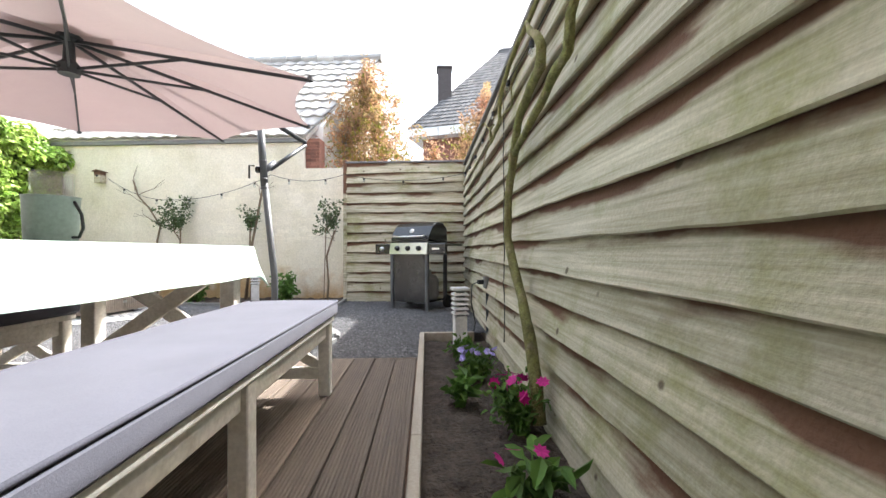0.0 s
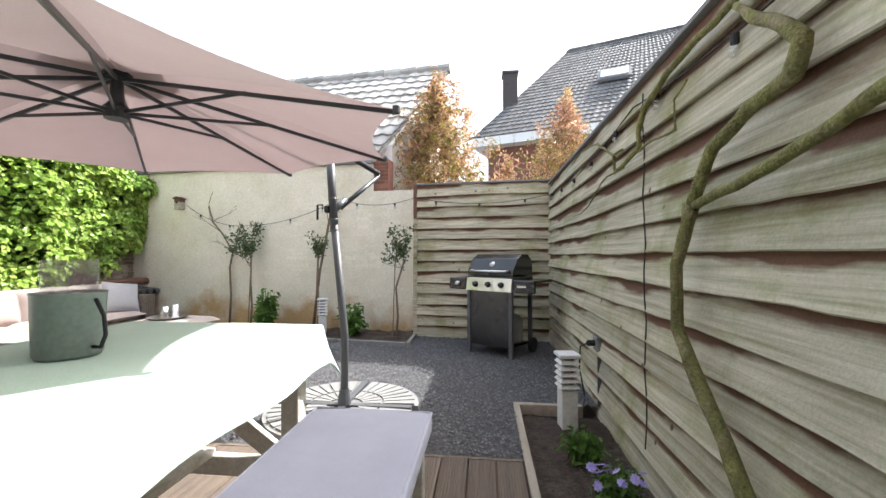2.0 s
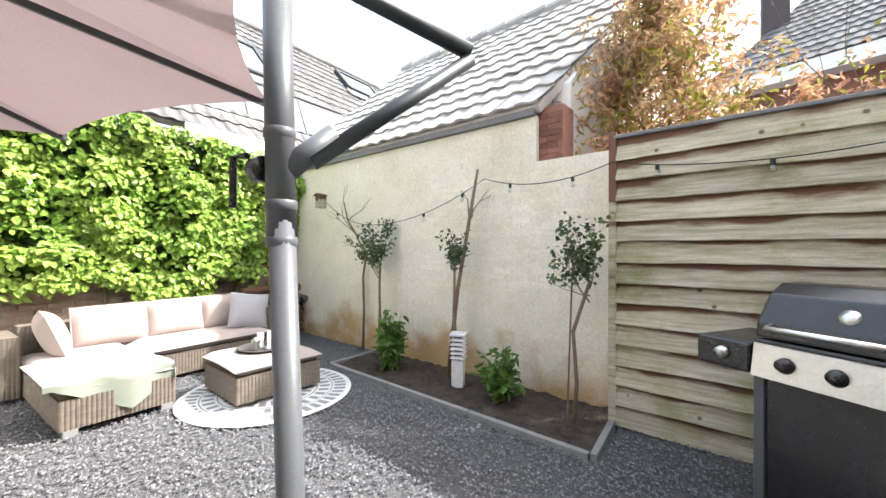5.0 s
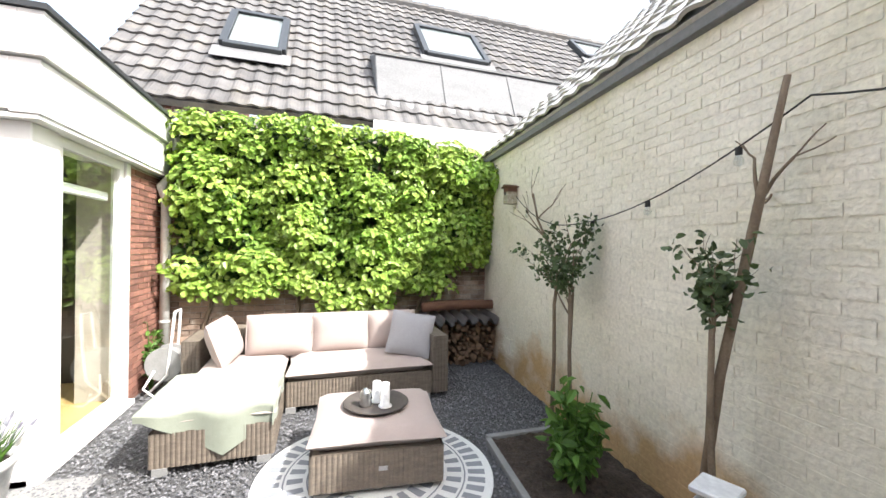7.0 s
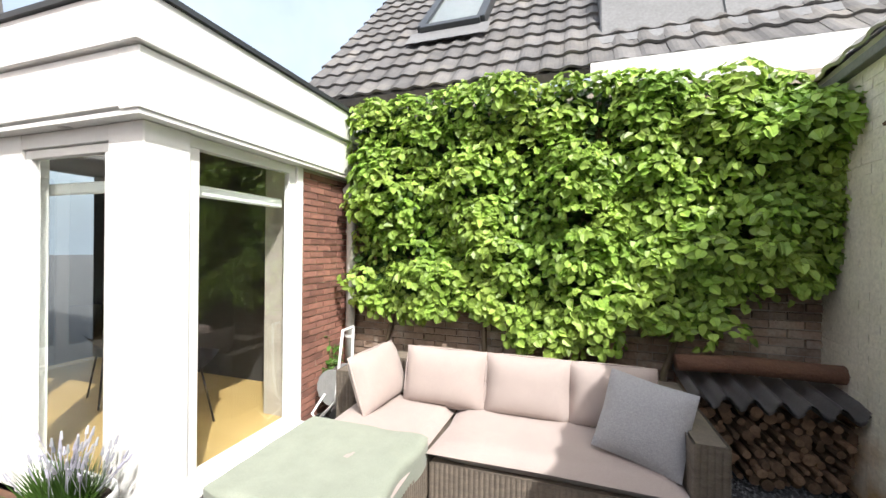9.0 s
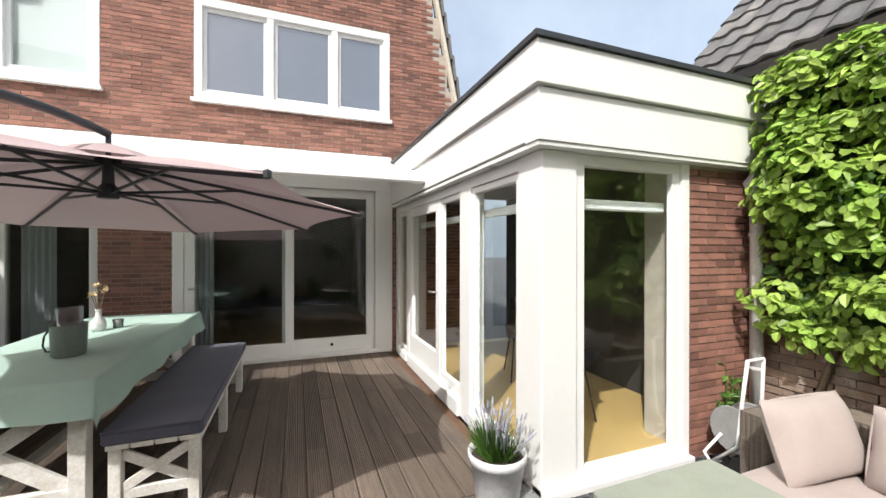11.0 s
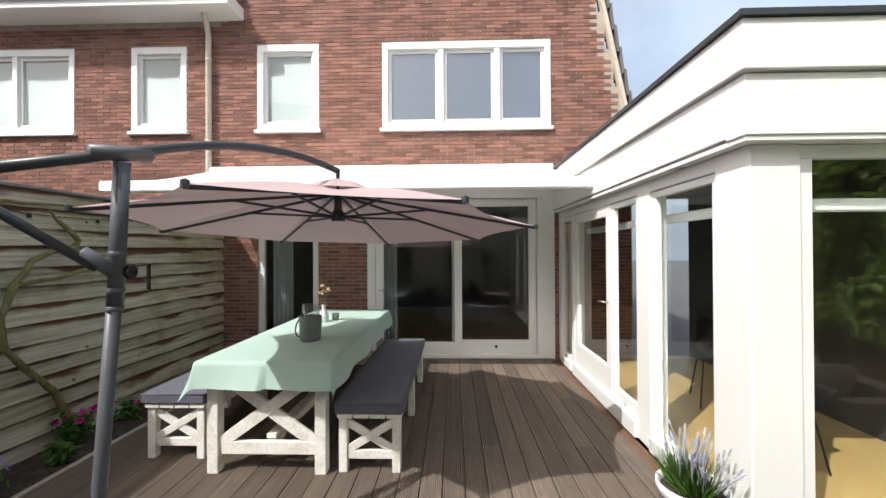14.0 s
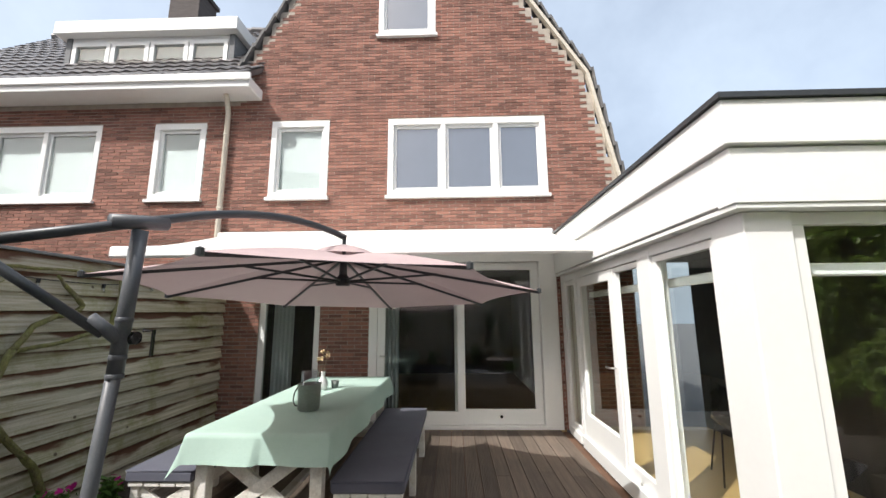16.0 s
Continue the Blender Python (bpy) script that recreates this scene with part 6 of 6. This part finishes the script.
def limb(name, pts, rs):
    """A knotty limb: the points joined by a wandering, swelling tube."""
    s, fine, rad = Shape(), [], []
    for k in range(len(pts) - 1):
        for q in range(4):
            u = q / 4
            p = Vector(pts[k]).lerp(Vector(pts[k + 1]), u)
            w = noise.noise_vector(p * 6) * 0.016
            fine.append(p + Vector((w.x * 0.4, w.y, w.z)))
            rad.append(0.8 * (rs[k] + (rs[k + 1] - rs[k]) * u) * (1 + 0.16 * noise.noise(p * 14)))
    fine.append(Vector(pts[-1]))
    rad.append(rs[-1])
    s.tube(fine, rad, 10)
    put(name, s, BARK, vine, smooth=True)


limb("trunk", [(0.07, -0.14, -0.02), (0.07, -0.10, 0.16), (0.06, 0.02, 0.42), (0.05, 0.20, 0.62), (0.04, 0.38, 0.85), (0.05, 0.40, 1.10), (0.06, 0.30, 1.33)], [0.046, 0.040, 0.035, 0.032, 0.030, 0.029, 0.031])
limb("branch", [(0.06, 0.30, 1.33), (0.07, 0.17, 1.51), (0.08, 0.0, 1.585), (0.08, -0.16, 1.61), (0.07, -0.21, 1.68), (0.07, -0.08, 1.80), (0.07, 0.04, 1.92)], [0.029, 0.027, 0.028, 0.030, 0.027, 0.024, 0.012])
limb("branch", [(0.06, 0.27, 1.33), (0.05, -0.05, 1.36), (0.06, -0.30, 1.43), (0.06, -0.46, 1.465), (0.07, -0.53, 1.49), (0.07, -0.55, 1.60), (0.08, -0.59, 1.65), (0.09, -0.62, 1.78), (0.11, -0.60, 2.05)], [0.020, 0.021, 0.023, 0.025, 0.024, 0.023, 0.020, 0.018, 0.015])
limb("branch", [(0.10, -0.58, 2.0), (0.10, 0.1, 1.97), (0.09, 0.55, 1.95), (0.09, 0.80, 1.88), (0.09, 0.88, 1.78), (0.09, 0.87, 1.70), (0.09, 1.05, 1.68), (0.09, 1.25, 1.66), (0.09, 1.28, 1.76), (0.09, 1.12, 1.76)], [0.014, 0.017, 0.019, 0.019, 0.018, 0.017, 0.015, 0.013, 0.011, 0.009])
for p, q, s_ in (((0.09, 1.25, 1.74), (0.10, 1.65, 1.95), 0.011), ((0.10, 1.65, 1.95), (0.11, 2.5, 2.0), 0.008), ((0.09, 0.86, 1.68), (0.10, 0.50, 1.68), 0.010), ((0.10, 0.50, 1.68), (0.10, 0.40, 1.85), 0.006), ((0.09, 1.10, 1.66), (0.11, 1.9, 1.55), 0.009), ((0.11, 1.9, 1.55), (0.11, 2.5, 1.50), 0.006)):
    mid = (Vector(p) + Vector(q)) / 2 + Vector((-0.01, random.uniform(-0.05, 0.05), random.uniform(-0.06, 0.06)))
    limb("twig", [p, tuple(mid), q], [s_, s_ * 0.9, s_ * 0.7])

# string of bulbs along the fence tops and wall
fl = thing("string_lights", "black cable with small unlit bulbs strung along fence and wall", "string lights")
sag = Shape()
anchor = [(FX - 0.045, 0.6, 1.98), (FX - 0.045, 3.0, 1.98), (FX - 0.045, 5.95, 1.95), (-1.24, 6.10, 1.96), (-2.45, 6.36, 2.0), (-4.1, 6.56, 1.62), (-5.2, 6.66, 1.98)]
for a, b in zip(anchor, anchor[1:]):
    a, b = Vector(a), Vector(b)
    m = 12
    pts = [a.lerp(b, k / m) - Vector((0, 0, 0.10 * 4 * (k / m) * (1 - k / m))) for k in range(m + 1)]
    sag.tube(pts, 0.004, 5)
    nb = max(2, int((b - a).length / 0.5))
    for k in range(nb):
        u = (k + 0.5) / nb
        p = a.lerp(b, u) - Vector((0, 0, 0.10 * 4 * u * (1 - u)))
        put("socket", Shape().lathe([(0.0, 0.0), (0.014, -0.002), (0.014, -0.035), (0.0, -0.036)], 8, p), RUBBER, fl)
        put("bulb", Shape().lathe([(0.010, -0.037), (0.021, -0.06), (0.018, -0.078), (0.0, -0.086)], 10, p), JAR_GLASS, fl, smooth=True)
put("cable", sag, RUBBER, fl)
put("hanging_cable", Shape().tube([(FX - 0.045, 2.86 + 0.015 * math.sin(k * 1.9), 2.0 - k * 0.135) for k in range(15)], 0.004, 5), RUBBER, fl)


def shrub(name, x, y, h, r, label, leaf, n, z0=0.0):
    t = thing(name, label, "tree", (x, y, z0))
    s, tips = Shape(), []
    for k in range(5):
        grow(s, tips, (random.uniform(-0.1, 0.1), random.uniform(-0.1, 0.1), 0), (random.gauss(0, 0.2), random.gauss(0, 0.2), 1), h * 0.36, 0.03, 3, 0.42, 0.8)
    put("trunk", s, TWIG, t, smooth=True)
    f, f2 = Shape(), Shape()
    for k in range(n):
        u = random.random()
        a = random.uniform(0, 6.283)
        z = h * (0.22 + 0.80 * u)
        lump = 0.75 + 0.7 * noise.noise(Vector((math.cos(a) * 2, math.sin(a) * 2, z * 1.8 + x)))
        spire = 0.55 + 0.9 * max(0, noise.noise(Vector((math.cos(a) * 3.1 + x, math.sin(a) * 3.1, 0.4))) + 0.35)
        z *= 0.72 + 0.28 * spire
        rad = r * lump * math.sin(math.pi * min(1.0, 0.22 + 0.78 * u)) ** 0.7 * random.uniform(0.35, 1.2) * (0.8 + 0.3 * spire)
        p = Vector((rad * math.cos(a), max(-0.72, rad * math.sin(a)), z))
        c = f if random.random() < 0.35 + 0.6 * (z / h) else f2
        for j in range(5):
            leaf_at(c, p + rand_dir() * 0.06, rand_dir(0.5), random.uniform(0.06, 0.10), random.uniform(0.022, 0.036), 0.3)
    put("crown", f, leaf, t, kind="stuff")
    put("lower_foliage", f2, LEAF_YEL, t, kind="stuff")
    return t


shrub("photinia", -1.12, 7.45, 3.9, 1.1, "tall photinia shrub with coppery new leaves behind the panel", LEAF_RED, 3600)
shrub("photinia", 1.30, 8.1, 3.8, 1.1, "tall photinia shrub with coppery new leaves behind the fence", LEAF_RED, 2000)
shrub("photinia", 0.2, 8.6, 2.9, 0.55, "smaller red-leaved photinia shrub behind the panel", LEAF_RED, 800)

far = thing("far_house", "distant brick house with hipped tiled roof", "house")
far_turn = pose(-0.74, 15.9, 0, 0, 0, -18.7)
put("wall", Shape().box(0.5, 14, 0.5, 8.5, 0, 5.45, far_turn), BRICK, far)
put("eaves_board", Shape().box(0.0, 14.5, 0.0, 9.0, 5.40, 5.74, far_turn), WHITE, far, "white boxed eaves")
pantile_roof("x", "", far_turn @ Vector((0, 0, 5.75)), far_turn @ Vector((14.5, 0, 5.75)), far_turn @ Vector((11.0, 5.6, 11.26)), far_turn @ Vector((3.0, 5.6, 11.26)), TILE_GREY, 0.24, 0.33, far)
pantile_roof("x", "", far_turn @ Vector((0, 9.0, 5.75)), far_turn @ Vector((0, 0, 5.75)), far_turn @ Vector((3.0, 5.6, 11.26)), far_turn @ Vector((3.01, 5.7, 11.26)), TILE_GREY, 0.24, 0.33, far)
put("chimney", Shape().box(0.55, 1.15, 17.2, 17.8, 5.2, 8.9).box(0.5, 1.2, 17.15, 17.85, 8.9, 9.0), CHIMNEY, far, "dark brick chimney", bevel=0.01)
sk = put("roof_window", Shape().beam((4.3, 16.75, 8.35), (5.45, 16.36, 8.35), 0.9, 0.12, (-0.21, -0.66, 0.72)), LEAD, far)
put("pane", Shape().beam((4.38, 16.66, 8.42), (5.34, 16.33, 8.42), 0.72, 0.03, (-0.21, -0.66, 0.72)), CURTAIN, sk)
bt = thing("bare_tree", "leafless spring tree far behind the houses", "tree", (4.4, 26, 0))
s, tips = Shape(), []
s.tube([(0, 0, 0), (0.1, 0, 4), (0, 0.1, 9.0)], [0.25, 0.2, 0.15], 8)
for k in range(6):
    grow(s, tips, (0, 0.1, 8.4 + 0.1 * k), (random.gauss(0, 0.45), random.gauss(0, 0.45), 1), 3.0, 0.07, 5, 0.42, 0.3, 4, 0.55)
put("trunk", s, BARK_FAR, bt, smooth=True)

# ---- planter, hose reel, pots ----
pt = thing("white_planter", "white pail planter with lavender beside the pillar", "planter", (-4.12, 2.98, 0))
put("pot", Shape().lathe([(0.0, 0.0), (0.125, 0.0), (0.13, 0.01), (0.165, 0.24), (0.178, 0.245), (0.178, 0.29), (0.168, 0.295), (0.155, 0.25), (0.12, 0.02), (0.0, 0.02)], 32), POT_WHITE, pt, smooth=True)
put("soil", Shape().lathe([(0.0, 0.262), (0.155, 0.255)], 20), SOIL, pt)
f, fs = Shape(), Shape()
for k in range(460):
    a, rr = random.uniform(0, 6.28), random.uniform(0, 0.12)
    base = Vector((rr * math.cos(a), rr * math.sin(a), 0.26))
    d = Vector((math.cos(a) * rr * 4 + random.gauss(0, 0.25), math.sin(a) * rr * 4 + random.gauss(0, 0.25), 1)).normalized()
    L = random.uniform(0.12, 0.27)
    o = d.orthogonal().normalized() * 0.006
    f.add([base - o, base + o, base + d * L * 0.6 + o * 0.8, base + d * L, base + d * L * 0.6 - o * 0.8], [(0, 1, 2, 4), (4, 2, 3)])
    if k % 9 == 0:
        tip = base + d * (L + 0.08)
        fs.tube([base + d * L * 0.5, tip], 0.002, 4)
        fs.tube([tip - d * 0.03, tip + d * 0.01], [0.008, 0.004], 6)
put("leaves", f, LEAF_BED, pt, kind="stuff")
put("lavender_spike", fs, LAVENDER, pt, "pale violet lavender spikes", kind="stuff")
hr = thing("hose_reel", "grey hose reel trolley with white frame and coiled hose", "hose reel", (-5.80, 3.30, 0))
for x in (-0.10, 0.10):
    put("frame", Shape().tube([(x, -0.12, 0.02), (x, 0.05, 0.20), (x, 0.08, 0.50), (x * 0.8, 0.10, 0.78)], 0.012, 8), POT_WHITE, hr, smooth=True)
    put("wheel", Shape().lathe([(0.0, -0.015), (0.075, -0.015), (0.08, 0.0), (0.075, 0.015), (0.0, 0.015)], 20, (0, 0, 0), pose(x * 1.3, 0.10, 0.08, 0, 90, 0)), RUBBER, hr)
    put("drum_side", Shape().lathe([(0.0, -0.008), (0.15, -0.008), (0.155, 0.0), (0.15, 0.008), (0.0, 0.008)], 28, (0, 0, 0), pose(x * 0.9, 0.02, 0.30, 0, 90, 0)), CONCRETE, hr, smooth=False)
hose = Shape()
for k in range(7):
    hose.tube([(-0.07 + k * 0.023, 0.02 + 0.115 * math.cos(a), 0.30 + 0.115 * math.sin(a)) for a in [i * math.pi / 12 for i in range(25)]], 0.011, 6)
put("hose", hose, CONCRETE, hr, "grey coiled hose", smooth=True)
put("loose_hose", Shape().tube([(0.10, -0.05, 0.25), (0.20, -0.10, 0.12), (0.22, 0.02, 0.02), (0.12, 0.20, 0.015), (-0.02, 0.28, 0.015), (-0.1, 0.1, 0.015)], 0.011, 6), POT_WHITE, hr, smooth=True)
put("handle", Shape().tube([(-0.08, 0.10, 0.78), (0.08, 0.10, 0.78)], 0.012, 8), POT_WHITE, hr)
leafy_clump("climbing_rose_shoot", -5.97, 3.13, 0.11, 0.78, 150, "small green climbing shoot against the brick pier", "plant", size=0.065, z=0.0)

# dining chairs inside the garden room
ch = thing("dining_chair", "dark shell chair on thin metal legs inside the room", "chair", (-5.15, 2.25, 0.046), "chairs in the garden room")
put("shell", Shape().grid(lambda u, v: Vector(((u - 0.5) * 0.46 * (1 - 0.2 * max(0, v - 0.5)), 0.22 - 0.42 * min(1, v * 1.6) + (0.05 * (v - 0.6) if v > 0.6 else 0), 0.46 + (0.9 * (v - 0.6) if v > 0.6 else -0.02 * v) + 0.12 * (2 * u - 1) ** 2)), 10, 14), BLACK, ch, smooth=True)
for x in (-0.2, 0.2):
    put("leg", Shape().tube([(x, 0.2, 0.0), (x * 0.7, 0.12, 0.45)], 0.008, 6), BLACK, ch)
    put("leg", Shape().tube([(x, -0.25, 0.0), (x * 0.7, -0.10, 0.45)], 0.008, 6), BLACK, ch)
copy_thing(ch, pose(-5.45, 1.2, 0.046, 0, 0, 160))

# ---- deck boards ----
deck = thing("deck", "grey-brown grooved hardwood terrace boards", "decking", kind="structure")
BW, GAP = 0.150, 0.008


def deck_board(length):
    """A plank along y with shallow grooves along its face."""
    prof = [(0.0, -0.028), (0.0, -0.003), (0.003, 0.0)]
    n = 9
    w = (BW - GAP - 0.012) / n
    for k in range(n):
        x = 0.006 + k * w
        prof += [(x, 0.0), (x + w * 0.18, -0.004), (x + w * 0.5, -0.004), (x + w * 0.68, 0.0)]
    prof += [(BW - GAP - 0.003, 0.0), (BW - GAP, -0.003), (BW - GAP, -0.028)]
    m = len(prof)
    s = Shape().add([(x, 0, z) for x, z in prof] + [(x, length, z) for x, z in prof], [(i, i + 1, m + i + 1, m + i) for i in range(m - 1)] + [tuple(range(m))[::-1], tuple(range(m, 2 * m))])
    return s.mesh("board", DECK)


boards = {L: deck_board(L) for L in (0.9, 1.55, 2.0, 2.55, 3.46)}
x = -0.045 - BW
k = 0
while x > GX - 0.02:
    split = ((2.55, 0.9), (1.55, 1.9), (3.46,), (0.9, 2.55), (1.45, 2.0))[k % 5]
    y = HY
    for i, L in enumerate(split):
        key = min(boards, key=lambda q: abs(q - L))
        ob = new("board", boards[key])
        ob.parent = deck
        ob.matrix_local = pose(x, y, random.uniform(-0.0015, 0.0015)) @ Matrix.Diagonal((1, L / key, 1, 1)) @ pose(0, 0.002, 0)
        y += L
    x -= BW
    k += 1
put("joist_bed", Shape().box(GX + 0.0, -0.045, HY, 2.90, -0.06, -0.03), FENCE_EDGE, deck)
put("front_edge", Shape().box(GX + 0.0, -0.045, 2.905, 2.925, -0.06, -0.004), DECK, deck)
shaped("paving_slab", Shape().box(-4.40, -4.14, 2.93, 3.42, -0.05, 0.008), CONCRETE, "grey concrete slab at the foot of the pillar", "paving", bevel=0.004)
